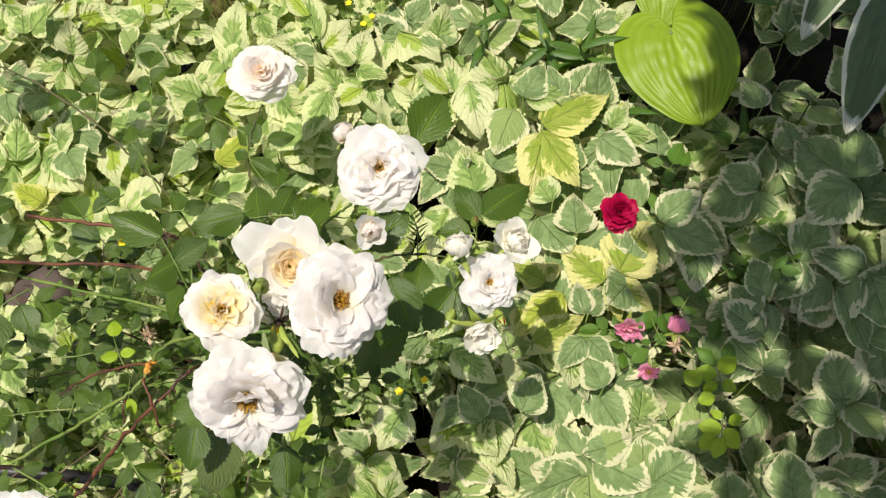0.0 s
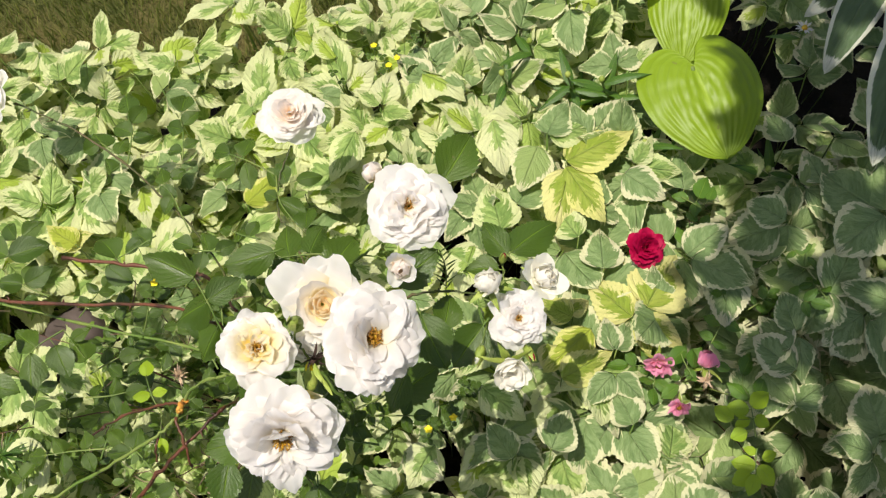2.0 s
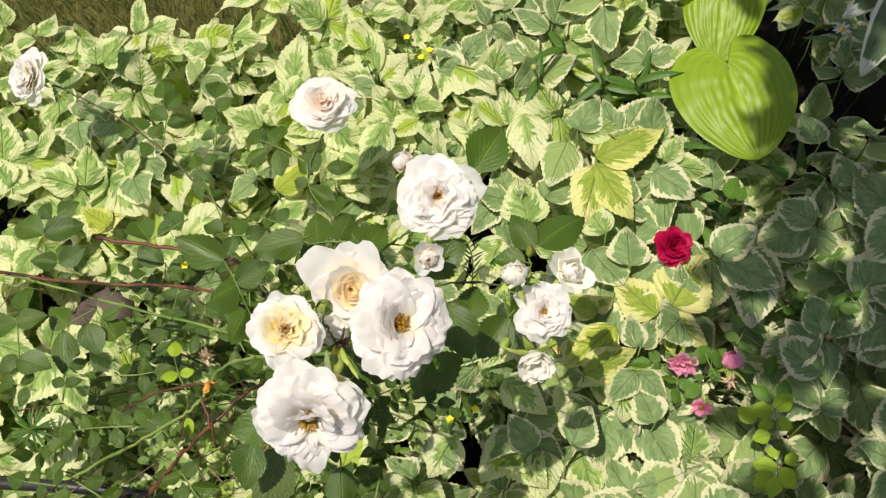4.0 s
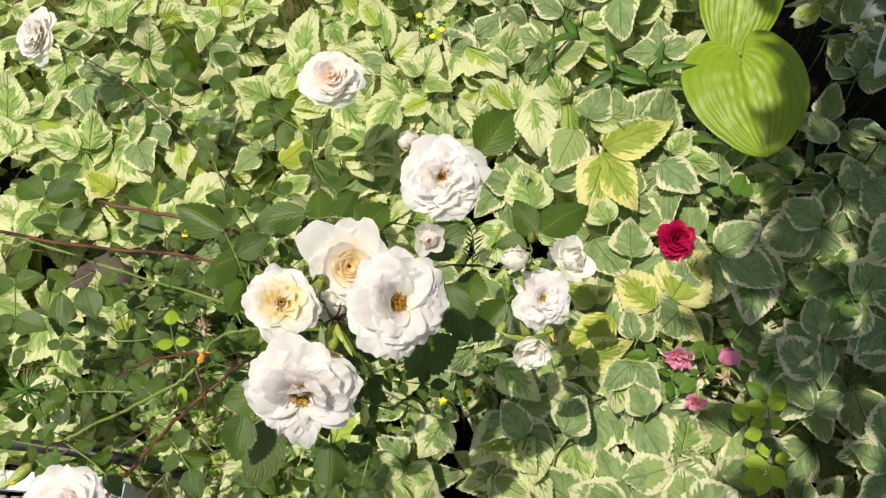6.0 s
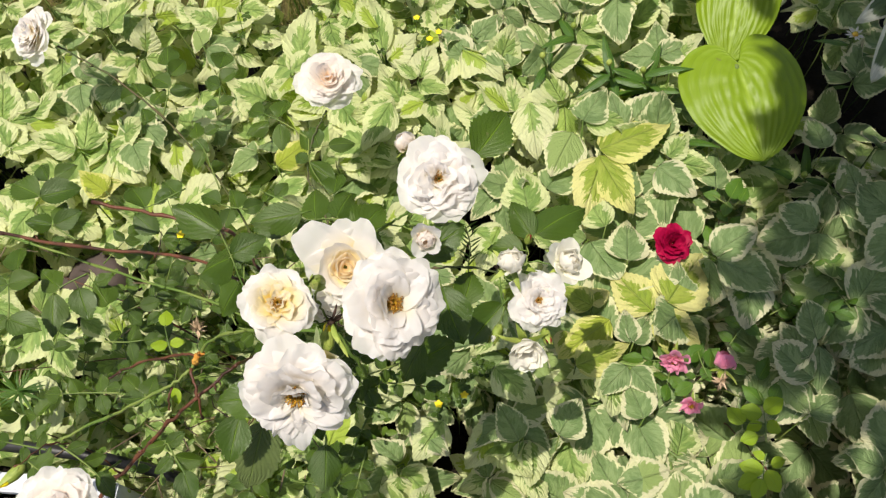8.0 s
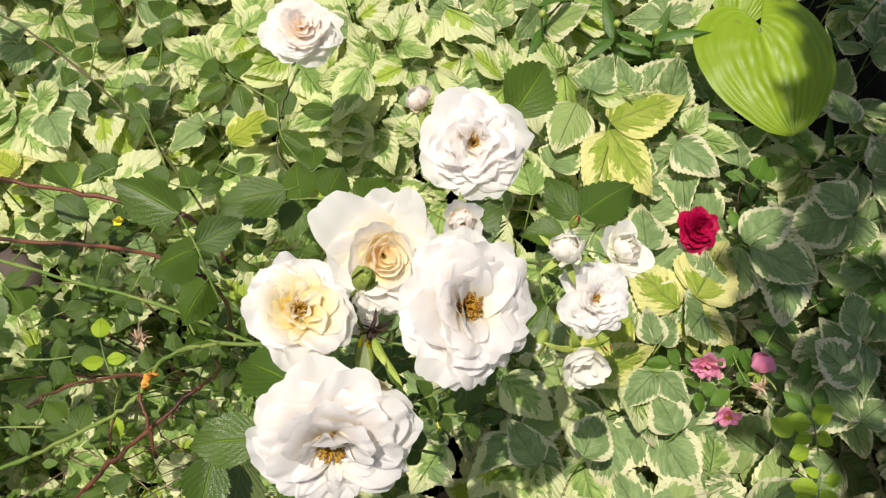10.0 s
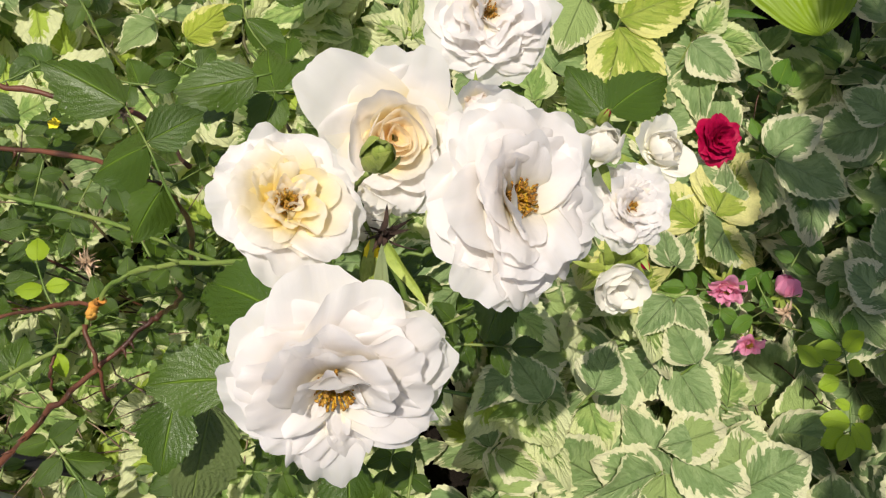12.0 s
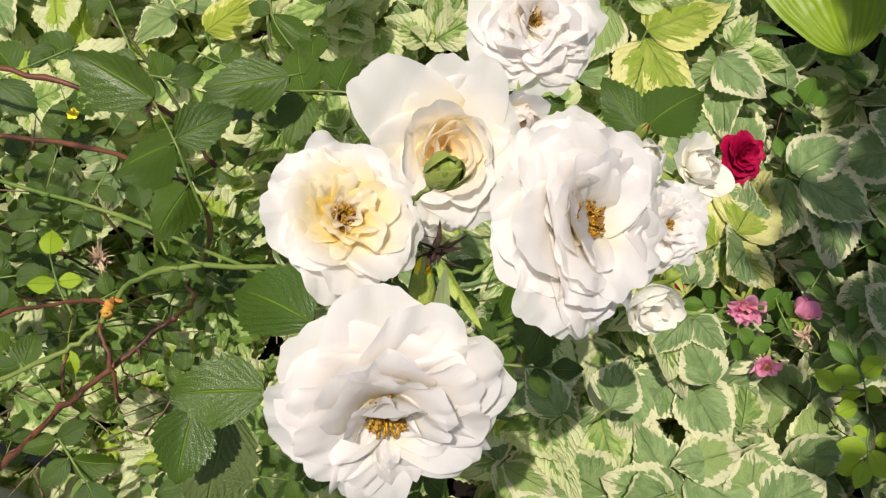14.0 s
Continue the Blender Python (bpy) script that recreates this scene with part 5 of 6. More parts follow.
DRY_LEAFLETS = [leaf_mesh("leaflet", DRY_LEAF, RL, length=0.040, width=0.032, belly=0.5, rows=17, half=4, teeth=0.05, fold=0.1, droop=0.1, wave=0.08)]
single(rose, (-0.223, 0.198, 0.560), (-0.231, 0.130, 0.550), 141, DRY_LEAFLETS, label="brown skeletonised leaf eaten by insects")
# extra leaves hidden behind the blooms, added to deepen the shadow they cast below
SHADOW_LEAVES = np.random.default_rng(75)
for k in range(12):
    p = Vector((-0.10 + SHADOW_LEAVES.normal(0, 0.022), 0.195 + SHADOW_LEAVES.normal(0, 0.022), SHADOW_LEAVES.uniform(0.66, 0.76)))
    w = Vector((SHADOW_LEAVES.normal(0, 1), SHADOW_LEAVES.normal(0, 1), SHADOW_LEAVES.normal(0, 0.2))).normalized() * SHADOW_LEAVES.uniform(0.04, 0.06)
    compound(rose, tuple(p), tuple(p + w), 5, 240 + k)
TANGLE = np.random.default_rng(77)
for k in range(38):
    x, y, z = TANGLE.uniform(-0.62, -0.17), TANGLE.uniform(0.17, 0.52), TANGLE.uniform(0.24, 0.42)
    w = Vector((TANGLE.normal(0, 1), TANGLE.normal(0.2, 1), TANGLE.normal(0, 0.25))).normalized() * TANGLE.uniform(0.075, 0.11)
    compound(rose, (x, y, z), tuple(Vector((x, y, z)) + w), 5, 300 + k, count=5 if k % 3 else 7)
for k in range(16):
    a = TANGLE.uniform(0, 6.28)
    e = Vector((TANGLE.uniform(-0.72, -0.2), TANGLE.uniform(0.18, 0.55), TANGLE.uniform(0.2, 0.42)))
    s = Vector((-0.28 + TANGLE.normal(0, 0.04), 0.36 + TANGLE.normal(0, 0.04), 0.04))
    cane(rose, [tuple(s), tuple((s + e) / 2 + Vector((0, 0, 0.08))), tuple(e)], 0.0026, 0.0012, (CANE_GREEN, CANE_RED, CANE_DARK)[k % 3], 400 + k, name="twig")


# fine weeds and dead twigs under the canes
def undergrowth():
    rng = np.random.default_rng(79)
    green, dead = [], []
    for k in range(1100):
        x, y = rng.uniform(-0.60, -0.14), rng.uniform(0.16, 0.52)
        z = rng.uniform(0.06, 0.30)
        size = rng.uniform(0.007, 0.020)
        a = blade_arrays(rng, size, size * rng.uniform(0.4, 0.75), rows=6, half=1, teeth=0.04, fold=0.3, droop=0.2)
        m = Matrix.Translation((x, y, z)) @ facing(Vector(rng.normal(0, 0.5, 3)) + Vector((0, -0.2, 1)), rng.uniform(0, 6.28))
        green.append(moved(a, m))
    for k in range(110):
        p = Vector((rng.uniform(-0.74, -0.16), rng.uniform(0.17, 0.52), rng.uniform(0.05, 0.36)))
        d = Vector((rng.normal(0, 1), rng.normal(0, 1), rng.normal(0, 0.5))).normalized() * rng.uniform(0.03, 0.10)
        v, f = tube_arrays([p, p + d * 0.5 + Vector(rng.normal(0, 0.005, 3)), p + d], [0.0011, 0.0009, 0.0005], 4)
        dead.append((v, f, None))
    v, f, u = join(green)
    tagged(new("low_weeds", mesh_of("low_weeds", v, f, MINI_WEED, u)), "fine low weeds tangled under the rose canes", "weeds", kind="stuff")
    v, f, u = join(dead)
    tagged(new("dead_twigs", mesh_of("dead_twigs", v, f, DRY_TWIG, u)), "thin dry brown twigs and stems", "twigs", kind="stuff")


MINI_WEED = plain_leaf("weed_leaf", (0.055, 0.11, 0.014), (0.16, 0.25, 0.035), 0.38, 0.25, 0.0, 0.0)
DRY_TWIG = stem_mat("dry_twig", (0.13, 0.085, 0.05), (0.24, 0.18, 0.11), 90.0, 0.8)
undergrowth()


# ---- hostas ----
def cordate(rng, length, width, ridges, droop, fold, lobe, rows=30, half=15):
    """A heart-shaped blade whose veins arch from the stalk to the tip."""
    cols = 2 * half + 1
    ph = rng.uniform(0, 6.28, 3)
    verts, uv = [], []
    for i in range(rows):
        t = i / (rows - 1)
        xb = width / 2 * math.sin(math.pi * min(1.0, t) ** 0.70) ** 0.72
        yb = length * (t ** 1.15) - lobe * length * math.sin(math.pi * min(1.0, t / 0.46)) ** 0.8
        for j in range(cols):
            s = j / half - 1
            a = abs(s)
            y = (1 - a ** 1.5) * length * t + a ** 1.5 * yb
            x = s * xb
            k = math.sin(math.pi * t) ** 0.6
            z = -fold * width * a * a * k - droop * length * (y / length) ** 2 * (1 if y > 0 else 0.4)
            z += 0.011 * width * k * math.cos(a * math.pi * 2 * ridges / 2) + 0.10 * width * k * (a * (1 - a)) * 1.2
            z += 0.014 * length * a * a * math.sin(ph[0] + t * 9 + (2 if s > 0 else 0))
            verts.append((x, y, z))
            uv.append((j / (cols - 1), t))
    return np.array(verts), grid_faces(rows, cols), np.array(uv)


def heart(rng, length, width, ridges, droop, rows=44, cols=113):
    """A broad heart: its veins leave the stalk, arch outwards and meet again at the tip."""
    ph = rng.uniform(0, 6.28, 4)
    ang = (0, 12, 30, 60, 90, 120, 142, 154, 161, 163)
    far = (1.0, 0.955, 0.86, 0.76, 0.66, 0.53, 0.38, 0.24, 0.10, 0.0)
    verts, uv = [], []
    for i in range(rows):
        t = i / (rows - 1)
        th = 163 * (1 - t ** 0.8)
        r = length * np.interp(th, ang, far)
        xo, yo = r * math.sin(radians(th)) * width / (1.30 * length), r * math.cos(radians(th))
        for j in range(cols):
            s = 2 * j / (cols - 1) - 1
            k = abs(s) ** 1.25
            x = s * xo
            y = length * t * (1 - k) + yo * k
            swell = min(1.0, 4.0 * t) * min(1.0, 3.0 * (1 - t))
            z = 0.12 * width * abs(s) * (1 - abs(s)) * swell - droop * (x * x * 1.6 + max(0.0, y) ** 2) / length - droop * 0.5 * max(0.0, -y)
            z += 0.002 * width * swell * math.cos(abs(s) * math.pi * 2 * ridges)
            z += 0.005 * width * swell * math.sin(ph[0] + t * 34 + s * 9) * math.sin(ph[2] + t * 13 - s * 21)
            z += 0.022 * length * abs(s) ** 3 * math.sin(ph[1] + t * 9 + (1.4 if s > 0 else 0.0))
            verts.append((x, y, z))
            uv.append((j / (cols - 1), t))
    return np.array(verts), grid_faces(rows, cols), np.array(uv)


def hosta_leaf(bush, stem_foot, a, b, width, mat, seed, up, ridges=7, droop=0.16, fold=0.10, lobe=0.34):
    rng = np.random.default_rng(seed)
    a, b = Vector(a), Vector(b)
    d = b - a
    arr = heart(rng, d.length, width, ridges, droop) if lobe > 0.1 else cordate(rng, d.length, width, ridges, droop, fold, lobe)
    ob = part("leaf", mesh_of("hosta_leaf", arr[0], arr[1], mat, arr[2]), bush, m=Matrix.Translation(a) @ laid(d, up))
    foot = Vector(stem_foot)
    v, f = tube_arrays(curve_points([foot, (foot + a) / 2 + Vector((0, 0, 0.06)), a + Vector((0, 0, -0.008)), a + d * 0.06 - Vector((0, 0, 0.010))], 5), [0.004] * 15 + [0.002], 7)
    part("leaf_stalk", mesh_of("leaf_stalk", v, f, CANE_GREEN), bush)


lime = tagged(new("lime_hosta"), "lime-green hosta with broad ribbed heart-shaped leaves", "hosta")
hosta_leaf(lime, (0.43, 0.98, 0.03), (0.353, 0.837, 0.385), (0.386, 0.683, 0.375), 0.176, LIME_HOSTA, 81, (-0.02, -0.30, 1))
hosta_leaf(lime, (0.42, 1.02, 0.03), (0.388, 1.055, 0.345), (0.364, 0.918, 0.300), 0.130, LIME_HOSTA, 82, (-0.15, -0.30, 1))
white_hosta = tagged(new("white_edged_hosta"), "dark green hosta with white leaf margins, in shade", "hosta")
hosta_leaf(white_hosta, (0.78, 0.98, 0.03), (0.660, 0.985, 0.420), (0.552, 0.822, 0.400), 0.070, WHITE_HOSTA, 83, (-0.2, -0.3, 1), 5, 0.2, 0.1, 0.05)
hosta_leaf(white_hosta, (0.80, 0.92, 0.03), (0.678, 0.859, 0.420), (0.584, 0.652, 0.400), 0.085, WHITE_HOSTA, 84, (-0.2, -0.3, 1), 5, 0.2, 0.1, 0.05)
hosta_leaf(white_hosta, (0.78, 1.00, 0.03), (0.690, 1.020, 0.420), (0.545, 0.925, 0.405), 0.066, WHITE_HOSTA, 85, (-0.1, -0.3, 1), 5, 0.2, 0.1, 0.05)
hosta_leaf(white_hosta, (0.82, 0.95, 0.03), (0.733, 0.973, 0.440), (0.636, 0.807, 0.420), 0.085, WHITE_HOSTA, 86, (-0.1, -0.3, 1), 5, 0.2, 0.1, 0.05)


# ---- narrow-leaved perennials ----
ST = np.random.default_rng(91)
STRAPS = [leaf_mesh("blade", STRAP_LEAF, ST, length=0.065, width=0.015, belly=0.35, base=0.7, rows=9, half=2, teeth=0, fold=0.4, droop=d, wave=0.01)
          for d in (0.25, 0.4, 0.1)]


def strap_plant(top, foot, seed, head="bud", leaves=12, grow=1.0):
    rng = np.random.default_rng(seed)
    top, foot = Vector(top), Vector(foot)
    plant = tagged(new("perennial_stem"), "upright perennial stem with narrow glossy green leaves", "plant", "narrow-leaved perennials")
    pts = curve_points([foot, (foot + top) / 2 + Vector((0.01, 0.01, 0)), top], 8)
    v, f = tube_arrays(pts, 0.0016, 6)
    part("stem", mesh_of("stem", v, f, CANE_GREEN), plant)
    for k in range(leaves):
        t = 0.35 + 0.60 * k / leaves
        p = pts[min(len(pts) - 1, int(t * len(pts)))]
        a = k * 2.4 + rng.normal(0, 0.3)
        d = Vector((math.cos(a), math.sin(a), rng.uniform(0.0, 1.3)))
        part("blade", STRAPS[k % 3], plant, m=Matrix.Translation(p) @ laid(d, (0, 0, 1)) @ Matrix.Scale(grow * rng.uniform(0.75, 1.15), 4))
    if head == "bud":
        v, f = tube_arrays([top + Vector((0, 0, z)) for z in (-0.002, 0.001, 0.005, 0.009, 0.011)], [0.001, 0.004, 0.0052, 0.004, 0.001], 9)
        part("bud", mesh_of("bud", v, f, CALYX), plant, "round pale green bud")
    else:
        chunks = []
        for k in range(11):
            a = blade_arrays(rng, 0.011, 0.0042, rows=6, half=1, teeth=0, fold=0.3, droop=0.3)
            chunks.append(moved(a, Matrix.Translation(top) @ Matrix.Rotation(k * 0.571 + rng.normal(0, 0.1), 4, "Z") @ Matrix.Translation((0, 0.004, 0)) @ Matrix.Rotation(rng.uniform(0.2, 0.9), 4, "X")))
        v, f, u = join(chunks)
        part("flower", mesh_of("flower", v, f, WHITE_PETAL, u * 0 + 0.7), plant, "small faded white daisy-like flower")
        v, f = tube_arrays([top + Vector((0, 0, z)) for z in (-0.004, 0.0, 0.004)], [0.003, 0.005, 0.003], 9)
        part("flower_heart", mesh_of("flower_heart", v, f, STAMEN), plant)


for k, (top, foot) in enumerate([
    ((0.058, 0.834, 0.390), (0.089, 0.967, 0.050)), ((0.104, 0.886, 0.400), (0.127, 1.024, 0.050)), ((0.212, 0.823, 0.375), (0.269, 0.946, 0.050)),
    ((0.272, 0.729, 0.335), (0.332, 0.807, 0.050)), ((0.161, 0.836, 0.375), (0.204, 0.944, 0.050)), ((0.460, 0.692, 0.300), (0.545, 0.756, 0.050))]):
    strap_plant(top, foot, 500 + k, leaves=14 if k not in (0, 1) else 8, grow=1.05)
strap_plant((0.545, 0.920, 0.360), (0.582, 0.995, 0.050), 520, "flower", 5, 0.8)


# ---- miniature red rose ----
mini = tagged(new("miniature_rose"), "low miniature rose with one crimson bloom and fading pink ones", "rose bush")
mini.matrix_world = Matrix.Identity(4)
ROOT = Matrix.Identity(4)
bloom(mini, (0.252, 0.554, 0.325), (0.20, -0.45, 0.87), 0.88, DOUBLE, 601, (RED_PETAL,), label="crimson double rose", stamens=False, rise=0.15)
SHATTERED = [(6, 2.7, 56, 78, 2.3, 0.8, 0.18), (5, 2.4, 46, 48, 2.1, 0.9, 0.18), (4, 1.9, 30, 20, 1.6, 0.9, 0.2)]
bloom(mini, (0.255, 0.390, 0.300), (-0.10, -0.94, 0.32), 0.85, SHATTERED, 602, (PINK_PETAL,), label="fading pink rose losing petals")
bloom(mini, (0.321, 0.382, 0.290), (0.11, 0.57, 0.81), 0.95, GLOBE, 603, (PINK_PETAL,), label="closed pink rose over dried petals", stamens=False)
bloom(mini, (0.278, 0.331, 0.285), (-0.21, -0.90, 0.39), 0.62, SHATTERED, 604, (PINK_PETAL,), label="small pink rose, half fallen")
withered(mini, Vector((0.315, 0.359, 0.300)), 605, TAN, "dried tan petals under the pink rose")
for k, p in enumerate([(0.253, 0.550, 0.315), (0.261, 0.394, 0.270), (0.323, 0.377, 0.280), (0.283, 0.336, 0.260), (0.373, 0.249, 0.275), (0.363, 0.339, 0.280), (0.351, 0.672, 0.260), (0.436, 0.530, 0.240)]):
    q = Vector(p)
    cane(mini, [(0.30, 0.42, 0.02), tuple(q * 0.5 + Vector((0.15, 0.21, 0.02)) + Vector((0, 0, 0.04))), p], 0.0026, 0.0013, (CANE_RED, CANE_GREEN)[k % 2], 610 + k, name="stem", thorns=2)
MINI = np.random.default_rng(93)
MINI_LEAF = plain_leaf("bright_rose_leaf", (0.055, 0.135, 0.014), (0.11, 0.22, 0.022), 0.34, 0.28, 7.0, depth=0.0008, spec=0.5)
MINI_LEAFLETS = [leaf_mesh("leaflet", MINI_LEAF, MINI, length=0.030, width=0.030 * w, belly=0.46, base=0.6, rows=19, half=3, teeth=0.05, taper=1.4,
                           fold=fo, droop=dr, wave=0.03, point=1.2) for w, fo, dr in ((0.62, 0.15, 0.1), (0.57, 0.3, 0.2), (0.66, 0.22, 0.05))]
for k, (p, r, n) in enumerate([((0.300, 0.386, 0.275), 0.045, 2), ((0.289, 0.417, 0.280), 0.035, 1), ((0.333, 0.643, 0.325), 0.018, 0), ((0.420, 0.547, 0.300), 0.06, 4), ((0.373, 0.450, 0.295), 0.05, 3), ((0.454, 0.473, 0.290), 0.04, 2), ((0.312, 0.551, 0.315), 0.02, 1)]):
    for j in range(n):
        a = Vector(p) + Vector((MINI.normal(0, r * 0.6), MINI.normal(0, r * 0.6), MINI.normal(0, 0.015)))
        w = Vector((MINI.normal(0, 1), MINI.normal(0, 1), MINI.normal(0, 0.2))).normalized() * MINI.uniform(0.05, 0.075)
        compound(mini, tuple(a), tuple(a + w), 5, 640 + 20 * k + j, shapes=MINI_LEAFLETS, full=0.44, count=3 if j % 2 else 5)
for k, (stalk, leaflets) in enumerate([
    ([(0.297, 0.363, 0.305), (0.289, 0.385, 0.305), (0.286, 0.399, 0.305)],
     [((0.295, 0.405, 0.305), (0.266, 0.382, 0.305)), ((0.299, 0.376, 0.305), (0.311, 0.409, 0.305)), ((0.289, 0.375, 0.305), (0.304, 0.358, 0.305)), ((0.277, 0.352, 0.305), (0.251, 0.333, 0.305)), ((0.281, 0.362, 0.305), (0.267, 0.366, 0.305))]),
    ([(0.374, 0.318, 0.300), (0.369, 0.333, 0.300), (0.363, 0.349, 0.300)],
     [((0.368, 0.330, 0.300), (0.346, 0.361, 0.300)), ((0.380, 0.334, 0.300), (0.401, 0.367, 0.300)), ((0.364, 0.365, 0.300), (0.389, 0.397, 0.300)), ((0.350, 0.372, 0.300), (0.328, 0.387, 0.300))]),
    ([(0.330, 0.412, 0.300), (0.348, 0.438, 0.300), (0.365, 0.460, 0.300)],
     [((0.365, 0.460, 0.300), (0.389, 0.492, 0.300)), ((0.349, 0.441, 0.300), (0.326, 0.456, 0.300)), ((0.352, 0.445, 0.300), (0.377, 0.431, 0.300)), ((0.335, 0.419, 0.300), (0.316, 0.432, 0.300)), ((0.332, 0.415, 0.300), (0.352, 0.405, 0.300))]),
    ([(0.320, 0.519, 0.310), (0.314, 0.546, 0.310), (0.314, 0.565, 0.310)],
     [((0.314, 0.563, 0.310), (0.311, 0.597, 0.310)), ((0.315, 0.545, 0.310), (0.339, 0.561, 0.310)), ((0.317, 0.537, 0.310), (0.297, 0.526, 0.310)), ((0.322, 0.520, 0.310), (0.344, 0.528, 0.310))]),
    ([(0.350, 0.620, 0.315), (0.331, 0.634, 0.315), (0.319, 0.643, 0.315)],
     [((0.331, 0.641, 0.315), (0.305, 0.646, 0.315)), ((0.344, 0.639, 0.315), (0.365, 0.678, 0.315)), ((0.340, 0.634, 0.315), (0.333, 0.608, 0.315)), ((0.358, 0.635, 0.315), (0.374, 0.662, 0.315))]),
    ([(0.452, 0.526, 0.290), (0.438, 0.544, 0.290), (0.424, 0.561, 0.290)],
     [((0.424, 0.561, 0.290), (0.404, 0.587, 0.290)), ((0.433, 0.551, 0.290), (0.457, 0.572, 0.290)), ((0.435, 0.547, 0.290), (0.409, 0.533, 0.290)), ((0.446, 0.531, 0.290), (0.470, 0.545, 0.290)), ((0.445, 0.529, 0.290), (0.426, 0.502, 0.290))]),
    ([(0.425, 0.421, 0.290), (0.443, 0.447, 0.290), (0.457, 0.465, 0.290)],
     [((0.457, 0.465, 0.290), (0.479, 0.492, 0.290)), ((0.443, 0.449, 0.290), (0.423, 0.461, 0.290)), ((0.445, 0.450, 0.290), (0.467, 0.444, 0.290)), ((0.429, 0.428, 0.290), (0.409, 0.432, 0.290))]),
]):
    spray(mini, stalk, leaflets, 840 + k, shapes=MINI_LEAFLETS, long=0.030)
for k, (stalk, leaflets) in enumerate([
    ([(0.362, 0.261, 0.315), (0.358, 0.249, 0.315), (0.355, 0.231, 0.315)],
     [((0.357, 0.238, 0.315), (0.326, 0.243, 0.315)), ((0.359, 0.239, 0.315), (0.378, 0.215, 0.315)), ((0.355, 0.229, 0.315), (0.345, 0.201, 0.315)), ((0.349, 0.230, 0.315), (0.325, 0.215, 0.315)), ((0.366, 0.246, 0.315), (0.387, 0.256, 0.315)), ((0.361, 0.255, 0.315), (0.345, 0.262, 0.315))]),
    ([(0.363, 0.276, 0.315), (0.364, 0.295, 0.315), (0.364, 0.317, 0.315)],
     [((0.362, 0.312, 0.315), (0.332, 0.316, 0.315)), ((0.364, 0.315, 0.315), (0.391, 0.337, 0.315)), ((0.338, 0.298, 0.315), (0.318, 0.321, 0.315)), ((0.360, 0.300, 0.315), (0.342, 0.291, 0.315)), ((0.366, 0.302, 0.315), (0.386, 0.292, 0.315)), ((0.354, 0.284, 0.315), (0.332, 0.274, 0.315))]),
]):
    spray(mini, stalk, leaflets, 860 + k, shapes=YOUNG_LEAFLETS, long=0.030)


# ---- small yellow wild flowers and thin stems ----
def wild_flower(top, foot, seed, flower=True):
    rng = np.random.default_rng(seed)
    top, foot = Vector(top), Vector(foot)
    plant = tagged(new("yellow_wildflower"), "thin wild stem with tiny yellow flowers and clover leaves", "wildflower", "yellow wildflowers")
    pts = curve_points([foot, (foot + top) / 2 + Vector(rng.normal(0, 0.012, 3)), top], 7)
    v, f = tube_arrays(pts, 0.0007, 4)
    part("stem", mesh_of("stem", v, f, CANE_GREEN), plant)
    for k in range(9):
        p = pts[int(rng.integers(len(pts) // 2, len(pts)))]
        chunks = [moved(blade_arrays(rng, 0.009, 0.008, belly=0.6, rows=5, half=1, teeth=0), Matrix.Rotation(q * 2.094 + k, 4, "Z")) for q in range(3)]
        a = rng.uniform(0, 6.28)
        v, f, u = join(chunks)
        part("leaf", mesh_of("leaf", v, f, ROSE_LEAF, u), plant, m=Matrix.Translation(p + Vector((math.cos(a), math.sin(a), 0)) * rng.uniform(0.004, 0.016)))
    if flower:
        chunks = [moved(blade_arrays(rng, 0.006, 0.005, belly=0.6, rows=5, half=1, teeth=0), Matrix.Rotation(q * 1.2566, 4, "Z") @ Matrix.Rotation(0.5, 4, "X")) for q in range(5)]
        v, f, u = join(chunks)
        part("flower", mesh_of("flower", v, f, YELLOW, u), plant, "tiny bright yellow flower", Matrix.Translation(top))


for k, (top, foot) in enumerate([
    ((-0.060, 0.287, 0.355), (-0.080, 0.442, 0.050)), ((-0.029, 0.309, 0.330), (-0.032, 0.445, 0.050)), ((-0.125, 0.892, 0.360), (-0.153, 0.960, 0.050)), ((-0.110, 0.898, 0.370), (-0.132, 0.989, 0.050)),
    ((-0.147, 0.918, 0.380), (-0.157, 1.016, 0.050)), ((-0.063, 0.944, 0.370), (-0.089, 1.032, 0.050)), ((-0.391, 0.443, 0.500), (-0.591, 0.661, 0.050)), ((-0.077, 0.924, 0.400), (-0.078, 1.032, 0.050)),
    ((-0.208, 0.852, 0.420), (-0.200, 0.865, 0.050)), ((-0.316, 0.920, 0.420), (-0.358, 1.025, 0.050)), ((-0.426, 0.883, 0.420), (-0.498, 1.007, 0.050)), ((-0.009, 0.340, 0.360), (-0.044, 0.485, 0.050))]):
    wild_flower(top, foot, 900 + k, k not in (5, 7, 8, 9, 10, 11))


